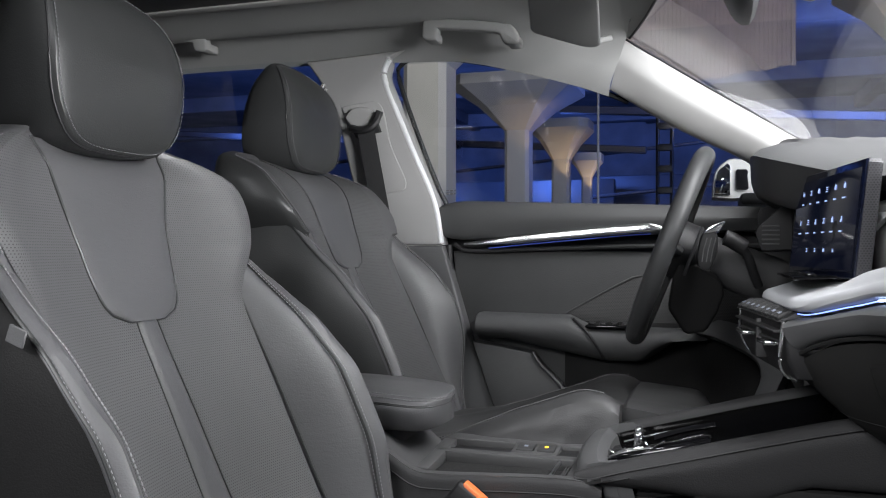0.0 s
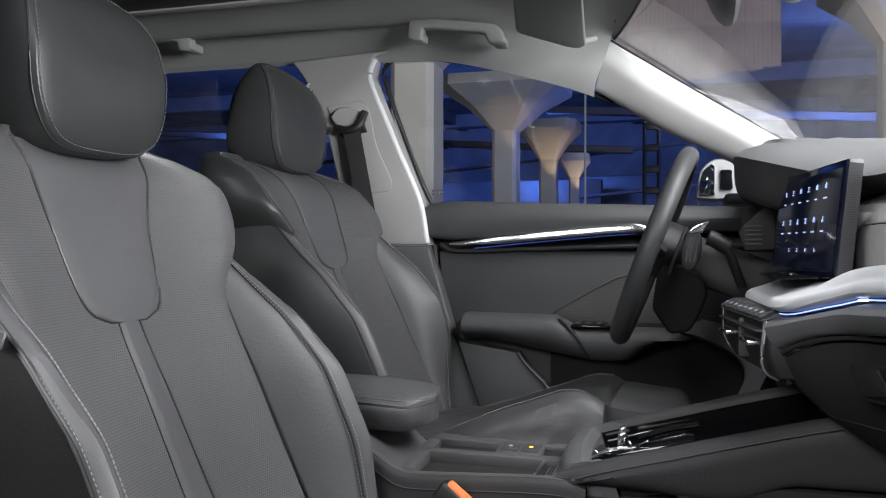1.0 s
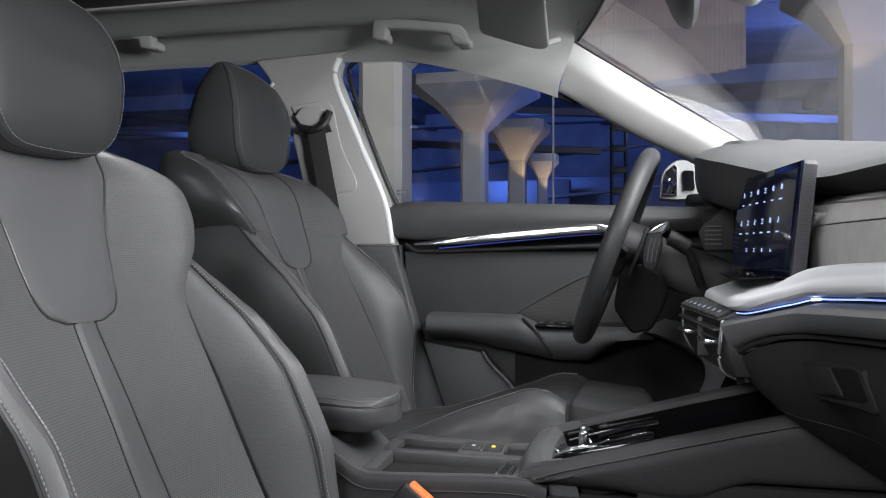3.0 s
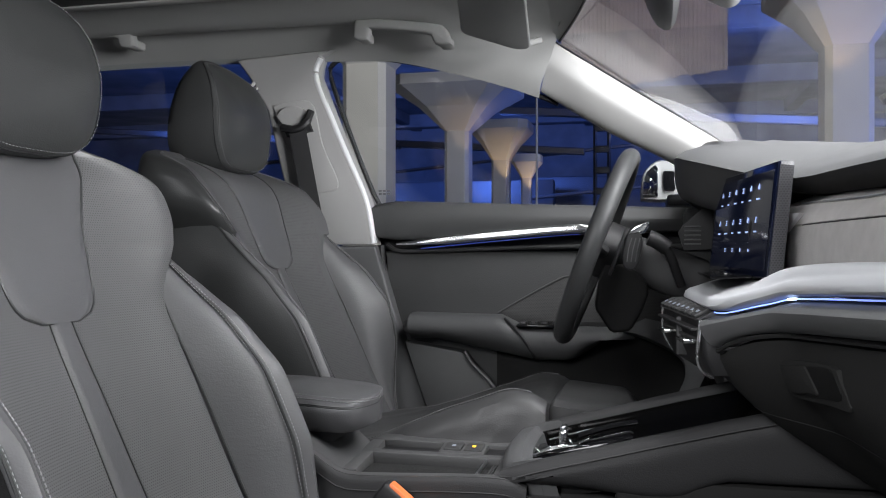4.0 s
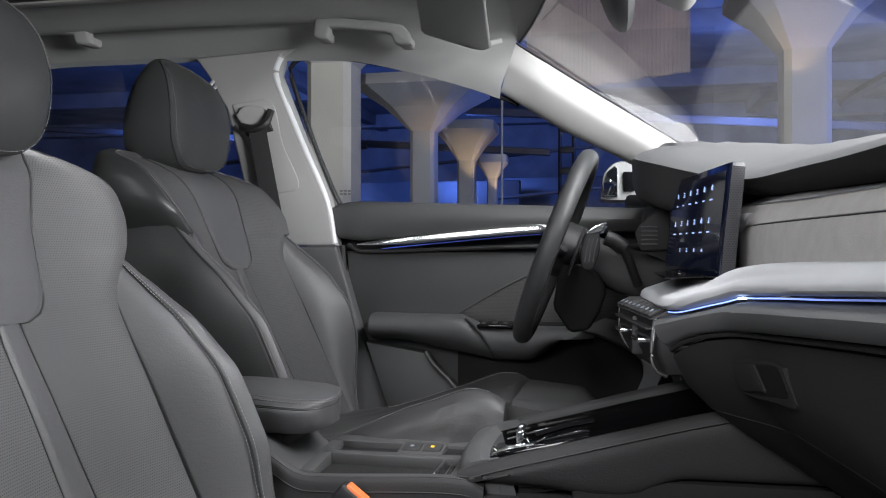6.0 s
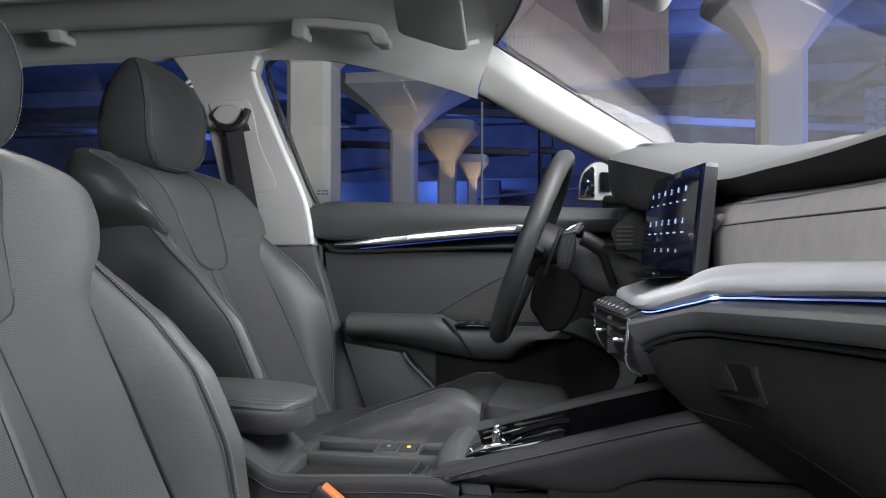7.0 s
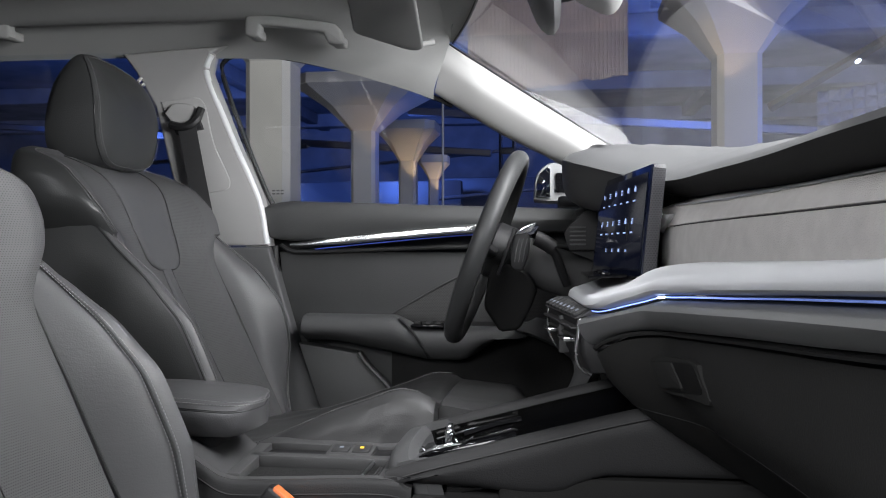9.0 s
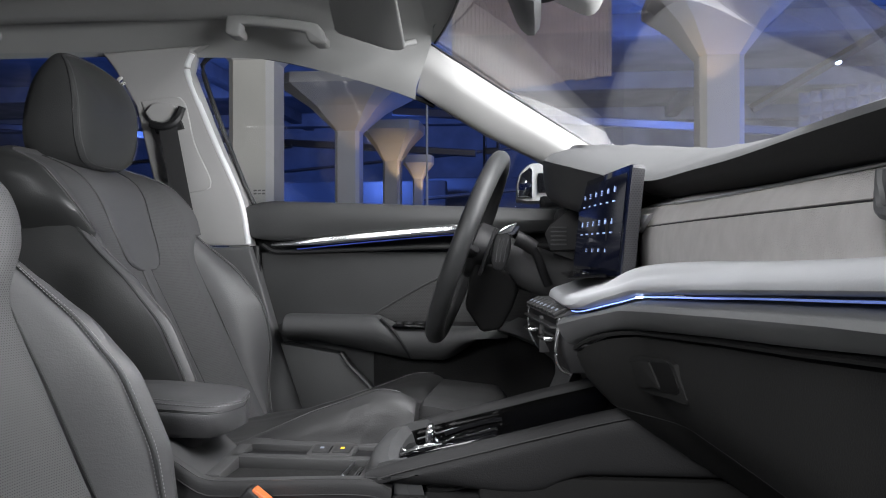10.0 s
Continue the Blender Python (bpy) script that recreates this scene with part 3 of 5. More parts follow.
part("trim_groove", tube(spline([(-0.445, 0.75, 0.948), (-0.425, 0.745, 0.935), (-0.39, 0.742, 0.930), (-0.2, 0.742, 0.936), (0.0, 0.742, 0.942), (0.3, 0.742, 0.945)], 30), 0.005, 8), DARK, door)
# pull and armrest, one long rounded volume
rows = []
for k in range(36):
    x = -0.385 + k * 0.016
    tz = 0.776 - 0.0002 * k if x < -0.15 else 0.776 - 0.028 * min(1, (x + 0.15) / 0.06)
    bz = 0.712 - 0.045 * min(1, max(0, (x + 0.30) / 0.24)) if x < 0.02 else 0.667 + 0.085 * min(1, (x - 0.02) / 0.12) ** 1.3
    e = 0.0 if k else 0.018
    out = 0.672 + (0.02 if k == 0 else 0) + 0.05 * max(0, (x - 0.05) / 0.13) ** 2
    rows.append([(x, 0.76, tz - e), (x, out + 0.035, tz - e), (x, out + 0.010, tz - 0.008 - e), (x, out, tz - 0.026), (x, out + 0.004, (tz + bz) / 2 - 0.012), (x, out + 0.025, bz + 0.008 + e), (x, out + 0.05, bz + e), (x, 0.76, bz + e)])
rows = [sm(r, 26) for r in rows]
door_rest = part("armrest", grid(rows, True, True), DOOR, door)
part("armrest_crease", tube(spline([(-0.13, 0.690, 0.768), (-0.10, 0.673, 0.745), (-0.075, 0.672, 0.71), (-0.058, 0.69, 0.675)], 14), 0.0035, 8), BLACK, door_rest)
switches = part("switch_panel", box((-0.045, 0.70, 0.752), (0.11, 0.05, 0.006), 0.002), GLOSS, door)
for k in range(4):
    part("window_switch", box((-0.085 + 0.026 * k, 0.695, 0.758), (0.018, 0.022, 0.007), 0.002), BLACK, switches)
    part("switch_mark", box((-0.085 + 0.026 * k, 0.6825, 0.759), (0.008, 0.002, 0.003), 0), GREY, switches)
grille = smooth2([(-0.157, 0.776), (-0.084, 0.8186), (-0.014, 0.857), (0.025, 0.871), (0.12, 0.874)], 14) + [(0.30, 0.868), (0.30, 0.70), (-0.02, 0.70), (-0.10, 0.745)]
mesh_panel = part("speaker_grille", slab(grille, yd(0.747), 0.012, 0.002), GRILLE, door, "finely meshed speaker grille")
part("grille_edge", tube([(a, 0.748, b) for a, b in grille[:14]], 0.003, 8), DARK, mesh_panel)
pocket = [(-0.385, 0.705), (-0.235, 0.682), (-0.215, 0.655), (-0.165, 0.605), (-0.14, 0.56), (-0.13, 0.45), (-0.29, 0.45), (-0.335, 0.56)]
part("pocket_front", slab(pocket, yd(0.70), 0.05, 0.006), DOOR, door, "dark grey lower map pocket")
part("pocket_lip", tube(spline([(-0.232, 0.70, 0.684), (-0.212, 0.698, 0.655), (-0.16, 0.698, 0.602), (-0.13, 0.70, 0.55)], 14), 0.0045, 8), DOOR, door)
part("pocket_liner", box((0.2, 0.752, 0.60), (0.72, 0.012, 0.32), 0.004), CARPET_SHADE, door)
# glass, its black frame
pane = part("window_pane", grid([[(x, 0.765 - 0.14 * (z - 1.05), z) for x in (-0.65, -0.3, 0.05, 0.45)] for z in (1.03, 1.2, 1.45)]), GLASS, door)
pane.visible_shadow = False
faced(pane, (0, -1, 0))
fr = [(-0.476, 1.05), (-0.50, 1.10), (-0.555, 1.25), (-0.596, 1.385), (-0.586, 1.415), (-0.55, 1.427), (-0.445, 1.420), (-0.298, 1.389), (-0.156, 1.349), (-0.047, 1.308), (-0.01, 1.290)]
part("window_frame", tube(spline([(a + 0.004, 0.772 - 0.13 * (b - 1.05), b - 0.002) for a, b in fr], 60), 0.0062, 8), RUBBER, door, "black rubber window frame")
part("glass_mark", merged([box((-0.468 + 0.011 * (j % 3), 0.760, 1.078 + 0.008 * (j // 3)), (0.008, 0.001, 0.004), 0) for j in range(6)]), GREY, pane, "small printed marks")

# mirror outside
wing = thing("wing_mirror", "white door mirror with dark inset", "mirror", at=(0.25, 1.0, 1.05))
rows = []
for y, g in ((0.98, 0.93), (1.0, 1.0), (1.08, 1.0), (1.14, 0.9)):
    o = smooth2([(0.185, 1.068), (0.188, 1.115), (0.198, 1.145), (0.228, 1.170), (0.262, 1.168), (0.283, 1.148), (0.289, 1.110), (0.289, 1.070), (0.23, 1.064)], 40, True)
    rows.append([(0.23 + (a - 0.23) * g, y, 1.11 + (b - 1.11) * g) for a, b in o])
part("mirror_housing", grid(rows, True, True), PILLAR, wing)
part("mirror_inset", slab([(0.248, 1.1416), (0.270, 1.1411), (0.274, 1.136), (0.276, 1.093), (0.272, 1.0882), (0.249, 1.0886), (0.246, 1.093), (0.245, 1.137)], yd(0.972), 0.008, 0.002), GLOSS, wing)
part("mirror_pane", slab([(0.192, 1.075), (0.194, 1.112), (0.203, 1.140), (0.224, 1.158), (0.231, 1.150), (0.231, 1.075)], yd(0.974), 0.006, 0.001), MIRROR, wing)
part("mirror_foot", box((0.30, 0.90, 1.055), (0.10, 0.18, 0.03), 0.01), BLACK, wing)

# ---------------- seats ----------------
SPINE = [(0.44, -0.335), (0.50, -0.36), (0.62, -0.42), (0.74, -0.477), (0.835, -0.523), (0.95, -0.567), (1.057, -0.598), (1.12, -0.622)]


def build_seat(name, yc, tilt, lift, label, inboard, head_at, sag, back):
    seat = thing(name, label, "car seat", "front seats", at=(-0.45, yc, 0.33))
    piv = Vector((-0.36, yc, 0.5))
    turn = Matrix.Translation(Vector((-back, 0, lift)) + piv) @ Matrix.Rotation(radians(-tilt), 4, "Y") @ Matrix.Translation(-piv)

    def T(x, u, z):
        return turn @ Vector((x, yc + u, z))

    def sx(z):
        return lerp_table(SPINE, z)[0]

    def halfwidth(z):
        if inboard < 0:
            return lerp_table([(0.44, 0.19), (0.62, 0.20), (0.80, 0.205), (0.87, 0.215), (0.93, 0.250), (0.985, 0.270), (1.015, 0.270), (1.04, 0.262), (1.06, 0.246), (1.072, 0.224), (1.08, 0.195), (1.088, 0.15)], z)[0]
        return lerp_table([(0.44, 0.19), (0.62, 0.20), (0.80, 0.205), (0.87, 0.215), (0.93, 0.250), (0.985, 0.272), (1.015, 0.266), (1.04, 0.245), (1.06, 0.205), (1.075, 0.16), (1.085, 0.13)], z)[0]

    def relief(u, z):
        w = halfwidth(z)
        k = abs(u) / w
        hi = min(1.0, max(0.0, (z - 0.86) / 0.08))
        if inboard < 0 and z > 0.915:
            # pillow-like shoulders that roll backwards towards the top
            rim_, mid = lerp_table([(0.915, 0.050, 0.0), (0.954, 0.045, 0.0), (0.986, 0.032, -0.002), (1.015, 0.013, -0.010), (1.035, -0.003, -0.024), (1.058, -0.043, -0.055), (1.075, -0.085, -0.088), (1.09, -0.10, -0.10)], z)
            return mid + (rim_ - mid) * k ** 2.4
        n = (0.032 + 0.038 * hi) * k ** 2.4 - (0.006 + 0.022 * hi) * (max(0, k - 0.86) / 0.14) ** 2
        return n - 0.05 * max(0, (z - 1.03) / 0.055) ** 2

    zs = [0.44 + 0.0075 * k for k in range(87)]
    rows = []
    for z in zs:
        w = halfwidth(z)
        row = [T(sx(z) + relief(w * j / 14, z), w * j / 14, z) for j in range(-14, 15)]
        th = 0.11 if z < 1.0 else 0.11 - 0.35 * (z - 1.0)
        lip = relief(w, z)
        th = max(th, 0.012 - lip)
        for f, g in ((1.03, lip - 0.15 * (lip + th)), (1.03, lip - 0.5 * (lip + th)), (0.9, -th), (0, -th - 0.01), (-0.9, -th), (-1.03, lip - 0.5 * (lip + th)), (-1.03, lip - 0.15 * (lip + th))):
            row.append(T(sx(z) + g, w * f, z))
        rows.append(row)
    part("backrest", grid(rows, True, True), LEATHER, seat, "grey leather backrest")

    def face(u, z, up):
        return T(sx(z) + relief(u, z) + up, u, z)
    rows = []
    for z in zs[1:-2]:
        w = halfwidth(z) * (0.97 if inboard > 0 else 0.84)
        rows.append([face(w * j / 16, z, 0.0012) for j in range(-16, 17)])
    part("perforated_panel", grid(rows), PERF, seat, "perforated grey leather panel")
    # smooth shield-shaped pad under the headrest
    rows, rim = [], []
    for i in range(25):
        z = 0.842 + 0.230 * i / 24
        hw = lerp_table([(0.842, 0.036), (0.846, 0.052), (0.853, 0.065), (0.866, 0.075), (0.89, 0.082), (0.96, 0.094), (1.04, 0.114), (1.104, 0.127)], z)[0]
        rows.append([face(hw * j / 8, z, 0.0065 * (1 - abs(j / 8) ** 6) + 0.0017) for j in range(-8, 9)])
        rim.append((hw, z))
    upper = part("upper_pad", grid(rows), LEATHER, seat, "smooth grey leather upper pad")
    groove = [face(h, z, 0.002) for h, z in rim[::-1]] + [face(0.0, 0.8415, 0.002)] + [face(-h, z, 0.002) for h, z in rim]
    part("pad_seam", tube(groove, 0.0022, 6), LEATHER_DARK, upper)
    # plain band down the middle
    rows = []
    for i in range(30):
        z = 0.45 + (0.842 - 0.45) * i / 29
        hw = 0.020 + 0.010 * (1 - i / 29)
        rows.append([face(hw * j / 4, z, 0.004 * (1 - (j / 4) ** 4) + 0.0010) for j in range(-4, 5)])
    band = part("centre_band", grid(rows), LEATHER, seat, "smooth grey leather centre band")
    for s in (-1, 1):
        part("band_seam", tube([face(s * (0.021 + 0.010 * (1 - i / 29)), 0.45 + 0.392 * i / 29, 0.0016) for i in range(30)], 0.0014, 6), LEATHER_DARK, band)
    # wings at both sides
    for s in (-1, 1):
        def wing_row(z):
            n, wu = lerp_table([(0.42, 0.05, 0.25), (0.50, 0.085, 0.265), (0.566, 0.110, 0.273), (0.66, 0.138, 0.277), (0.745, 0.140, 0.277), (0.80, 0.122, 0.274), (0.83, 0.108, 0.270), (0.87, 0.075, 0.262), (0.905, 0.046, 0.252), (0.925, 0.030, 0.244), (0.94, 0.012, 0.236), (0.955, -0.012, 0.225)], z)
            x0 = sx(z)
            if inboard < 0 and s > 0:
                n *= lerp_table([(0.42, 0.1), (0.52, 0.28), (0.60, 0.52), (0.70, 0.78), (0.80, 0.9), (0.95, 1.0)], z)[0]
            return n, wu, x0
        rows, crest, crest2 = [], [], []
        for i in range(64):
            z = 0.42 + 0.535 * i / 63
            n, wu, x0 = wing_row(z)
            b = 0.203
            rows.append([T(x0 + 0.012, s * b, z), T(x0 + 0.02 + n * 0.30, s * (b + 0.016), z), T(x0 + 0.01 + n * 0.64, s * (b + (wu - b) * 0.50), z), T(x0 + n * 0.90, s * (b + (wu - b) * 0.78), z), T(x0 + n * 0.99, s * (b + (wu - b) * 0.93), z), T(x0 + n * 0.985, s * (wu + 0.002), z), T(x0 + n * 0.9, s * (wu + 0.010), z), T(x0 + n * 0.6 - 0.01, s * (wu + 0.014), z), T(x0 - 0.06, s * (wu + 0.006), z), T(x0 - 0.10, s * (wu - 0.03), z), T(x0 - 0.09, s * b, z)])
            if inboard > 0 and s > 0:
                crest.append(T(x0 + n * 0.765 + 0.0095, s * (b + (wu - b) * 0.63), z))
                crest2.append(T(x0 + n * 0.845 + 0.0070, s * (b + (wu - b) * 0.71), z))
                continue
            crest.append(T(x0 + n * 0.965 + 0.0005, s * (b + (wu - b) * 0.855), z))
            crest2.append(T(x0 + n * 0.998 + 0.0005, s * (b + (wu - b) * 0.965), z) if s > 0 else T(x0 + n * 0.90, s * (wu + 0.0115), z))
        raw = rows
        rows = [sm(r, 34) for r in rows]
        bolster = part("side_wing", grid(rows, True, True), LEATHER, seat, "padded grey leather side bolster")
        part("wing_base_seam", tube([Vector(r[0]).lerp(Vector(r[1]), 0.25) + Vector((0.004, 0, 0)) for r in raw[:-2]], 0.002, 6), LEATHER_DARK, bolster)
        part("wing_piping", tube([a.lerp(b, 0.5 if s > 0 else 1.04) for a, b in zip(crest, crest2)], 0.0024, 6), LEATHER_DARK, bolster)
        part("wing_stitching", seam(crest, lift=(0.001, 0, 0.001)), STITCH, bolster, "pale grey stitching")
        part("wing_stitching", seam(crest2, lift=(0.001, 0, 0.001)), STITCH, bolster, "pale grey stitching")
        # dark panel on the flank
        rows = []
        for i in range(20):
            z = 0.40 + 0.53 * i / 19
            n, wu, x0 = wing_row(min(z, 0.955))
            x0 = sx(z)
            wu = wu if z < 0.95 else wu + 0.012
            rows.append([T(x0 + n * 0.84, s * (wu + 0.0125), z), T(x0 + n * 0.60, s * (wu + 0.0185), z), T(x0 - 0.03, s * (wu + 0.018), z), T(x0 - 0.10, s * (wu + 0.006), z), T(x0 - 0.13, s * (wu - 0.04), z)])
        part("flank_panel", grid(rows), LEATHER_DARK if s == inboard else SIDE_BLACK, seat, "dark side panel of the backrest")
        # dark leather on the inboard shoulder
        if inboard < 0 and s < 0:
            rows = []
            for i in range(30):
                z = 0.84 + 0.245 * i / 29
                w = halfwidth(z)
                lip, side_w = relief(w, z), max(w, 0.243)
                th = max(0.125 if z < 1.0 else 0.125 - 0.2 * (z - 1.0), 0.02 - lip)
                d = lip + th
                out = 0.012 * min(1.0, max(0.0, (z - 0.91) / 0.05)) - 0.004 * max(0.0, (0.93 - z) / 0.03)
                rows.append(sm([face(s * w * 0.975, z, 0.0024), T(sx(z) + lip - 0.06 * d, s * ((w if z > 1.02 else side_w) * 1.03 + out * 0.25), z), T(sx(z) + lip - 0.35 * d, s * ((w if z > 1.02 else side_w) * 1.035 + out), z), T(sx(z) + lip - 0.7 * d, s * ((w if z > 1.02 else side_w) * 1.03 + out * 0.7), z), T(sx(z) + lip - 0.95 * d, s * (w * 0.97 + 0.003), z), T(sx(z) - th - 0.006, s * w * 0.8, z)], 20))
            part("shoulder_panel", grid(rows), LEATHER_DARK, seat, "black leather on the shoulder's side")
        # shoulder seam
        sh = []
        for i in range(40):
            z = 0.93 + (0.135 if inboard > 0 else 0.153) * i / 39
            sh.append(face(s * halfwidth(z) * 0.985, z, 0.004))
        if not (inboard > 0 and s > 0):
            part("shoulder_stitching", seam(sh), STITCH, seat)
    # back shell
    rows = []
    for i in range(24):
        z = 0.42 + 0.63 * i / 23
        w = lerp_table([(0.42, 0.22), (0.7, 0.25), (0.95, 0.25), (1.0, 0.22), (1.05, 0.15)], z)[0]
        rows.append([T(sx(z) - 0.10 - 0.035 * (1 - (j / 6) ** 4), w * j / 6, z) for j in range(-6, 7)])
    part("back_shell", grid(rows), BLACK, seat)
    # headrest
    # a soft front panel inside a stitched rim, the body narrowing towards its crown
    hx0, hz0 = head_at
    half = [(0.0, 0.0), (0.045, 0.001), (0.078, 0.007), (0.101, 0.022), (0.118, 0.050), (0.126, 0.085), (0.1275, 0.118), (0.125, 0.150), (0.119, 0.180), (0.106, 0.207), (0.083, 0.227), (0.045, 0.236), (0.0, 0.238)]
    ring = smooth2(half + [(-a, b) for a, b in half[-2:0:-1]], 72, True)

    def head(u, v, f, e):
        """A point of the headrest: rim point (u, v) drawn in by f, e from front to back."""
        u, v = u * f, 0.118 + (v - 0.118) * f
        front, rear = lerp_table([(0.0, -0.006, -0.118), (0.035, 0.0, -0.132), (0.11, 0.001, -0.123), (0.16, -0.008, -0.110), (0.19, -0.021, -0.098), (0.21, -0.036, -0.089), (0.225, -0.053, -0.082), (0.24, -0.068, -0.076)], v)
        x = front + e * (rear - front) + (0.009 * (1 - f ** 4) if e < 0.5 else 0.0)
        return T(hx0 + x, u, hz0 + v)
    layers = [(0.02, 0.0), (0.3, 0.0), (0.6, 0.0), (0.82, 0.0), (0.93, 0.0), (0.985, 0.015), (1.0, 0.05), (1.012, 0.12), (1.02, 0.3), (1.02, 0.55), (1.0, 0.8), (0.95, 0.94), (0.85, 1.0), (0.5, 1.02), (0.02, 1.02)]
    rest = part("headrest", grid([[head(u, v, f, e) for u, v in ring] for f, e in layers], True, True), LEATHER_DARK, seat, "smooth dark leather headrest")
    part("headrest_seam", tube([head(u, v, 1.002, 0.07) for u, v in ring], 0.0016, 6, True), BLACK, rest)
    part("headrest_stitching", seam([head(u, v, 0.972, 0.0) + Vector((0.0010, 0, 0)) for u, v in ring + ring[:1]]), HEAD_THREAD, rest)
    for s in (-1, 1):
        part("headrest_post", tube([T(hx0 - 0.085, s * 0.06, 1.03), T(hx0 - 0.08, s * 0.06, hz0 + 0.02)], 0.006, 8), CHROME, rest)
    # cushion
    def top(x, u):
        v = (x + 0.34) / 0.54
        k = abs(u) / 0.25
        if inboard < 0:
            base, ridge = lerp_table([(-0.41, 0.560, 0.0), (-0.29, 0.572, 0.014), (-0.222, 0.590, 0.026), (-0.158, 0.611, 0.032), (-0.095, 0.632, 0.034), (-0.021, 0.655, 0.033), (0.031, 0.655, 0.024), (0.093, 0.650, 0.020), (0.16, 0.643, 0.018), (0.20, 0.632, 0.012)], x)
            z = base + ridge * max(0, min(1, (k - 0.45) / 0.45)) ** 1.2 * (1.0 if u < 0 else 0.2) - 0.012 * max(0.0, u / 0.25) - 0.016 * max(0, (k - 0.90) / 0.12) ** 2 - 0.07 * max(0, (v - 0.9) / 0.1) ** 2
            fold = math.sin(60 * x - 70 * u + 2.2 * math.sin(11 * u + 7 * x)) + 0.5 * math.sin(110 * x + 40 * u + 1.5)
            return z + 0.0035 * fold * max(0, min(1, 3 * (k - 0.25))) * max(0, 1.0 - k) ** 0.5 * max(0, 0.72 - v)
        rise = lerp_table([(-0.37, 0.0), (-0.31, 0.002), (-0.227, 0.028), (-0.135, 0.046), (-0.083, 0.046), (0.0, 0.028), (0.05, 0.008), (0.2, 0.0)], x)[0]
        z = 0.570 + 0.035 * v - sag + rise * max(0, min(1, (k - 0.35) / 0.4)) ** 1.2 * (1.0 if u * inboard < 0 else 0.35)
        z -= 0.05 * max(0, (k - 0.86) / 0.14) ** 2 + 0.07 * max(0, (v - 0.82) / 0.18) ** 2
        z += (0.003 * math.sin(26 * x + 20 * u) + 0.0055 * math.sin(75 * x - 45 * u + 2 * math.sin(9 * u)) * max(0, min(1, 3 * (k - 0.3)))) * 2.6 * max(0, 0.98 - k) ** 0.7 * max(0, 0.75 - v)
        return z
    rows = []
    for i in range(31):
        x = -0.41 + 0.445 * i / 30
        dip = 0.012 * max(0, (i - 28) / 2) ** 2
        row = [(x, yc + 0.255 * j / 16, top(x, 0.255 * j / 16) - dip) for j in range(-16, 17)]
        row += [(x, yc + 0.262, 0.50), (x, yc + 0.24, 0.40), (x, yc - 0.24, 0.40), (x, yc - 0.258, 0.50)]
        zt = row[0][2]
        for j in range(1, 11):
            q = j / 11
            crease = math.sin(46 * x + 30 * q + 1.6 * math.sin(23 * x)) + 0.6 * math.sin(95 * x - 9 * q)
            row.append((x, yc - 0.258 - 0.010 * math.sin(math.pi * q) - 0.0034 * crease * math.sin(math.pi * q) ** 0.7, 0.50 + (zt - 0.008 - 0.50) * q))
        rows.append(row)
    pad = part("cushion", grid(rows, True, True), LEATHER_SHADED, seat, "grey leather seat cushion with soft creases, darkened for shade")
    rows = []
    for i in range(15):
        x = 0.030 + 0.165 * i / 14
        e = 0.012 if i in (0,) else 0
        row = [(x, yc + 0.20 * j / 12, top(x - 0.005, 0.20 * j / 12) - e - 0.02 * (abs(j) / 12) ** 6 + 0.004) for j in range(-12, 13)]
        row += [(x, yc + 0.205, 0.50), (x, yc + 0.19, 0.42), (x, yc - 0.19, 0.42), (x, yc - 0.205, 0.50)]
        rows.append(row)
    part("thigh_support", grid(rows, True, True), LEATHER_SHADED, seat, "grey leather extending thigh support, darkened for shade")
    for s in (-1, 1):
        line = [(x, yc + s * (0.228 - 0.02 * max(0, -x)), top(x, s * (0.228 - 0.02 * max(0, -x))) + 0.0015) for x in [-0.33 + 0.34 * i / 30 for i in range(31)]]
        part("cushion_stitching", seam(line), STITCH, pad)
    part("seat_base", box((-0.12, yc, 0.37), (0.44, 0.42, 0.10), 0.02), BLACK, seat)
    return seat


passenger_seat = build_seat("passenger_seat", -0.385, 0, 0, "grey perforated leather passenger seat with stitched bolsters", 1, (-0.557, 1.060), 0.05, 0.0)
driver_seat = build_seat("driver_seat", 0.385, 0.0, 0.052, "grey leather driver's seat behind the steering wheel", -1, (-0.607, 1.054), 0.0, 0.05)
tag = thing("seat_label", "small grey fabric label on the seat edge", "label", at=(-0.44, -0.682, 0.84))
part("label_cloth", box((-0.445, -0.683, 0.852), (0.022, 0.003, 0.018), 0.001, 1, Matrix.Rotation(radians(20), 3, "Y").to_4x4()), GREY, tag)

# ---------------- belt, handles, visor, mirror ----------------
belt = thing("seat_belt", "black seat belt hanging from its pale pillar guide", "seat belt", at=(-0.65, 0.66, 0.9))
part("guide_recess", slab(smooth2([(-0.735, 1.305), (-0.68, 1.312), (-0.625, 1.305), (-0.600, 1.20), (-0.56, 1.10), (-0.60, 1.08), (-0.65, 1.09), (-0.70, 1.2)], 40, True), lambda a, b, e: (a, 0.711 - 0.09 * (b - 1.0) + e, b), 0.01, 0.003, 3), PILLAR, belt, "pale moulded belt recess")
g = smooth2([(-0.722, 1.275), (-0.70, 1.298), (-0.66, 1.298), (-0.638, 1.285), (-0.632, 1.262), (-0.66, 1.252), (-0.70, 1.252)], 26, True)
part("belt_guide", slab(g, lambda a, b, e: (a, 0.672 + e, b), 0.02, 0.006, 3), PILLAR, belt, "pale plastic belt guide")
part("belt_loop", tube(spline([(-0.70, 0.666, 1.245), (-0.665, 0.660, 1.238), (-0.635, 0.662, 1.25), (-0.622, 0.67, 1.285)], 14), 0.010, 8), BLACK, belt)
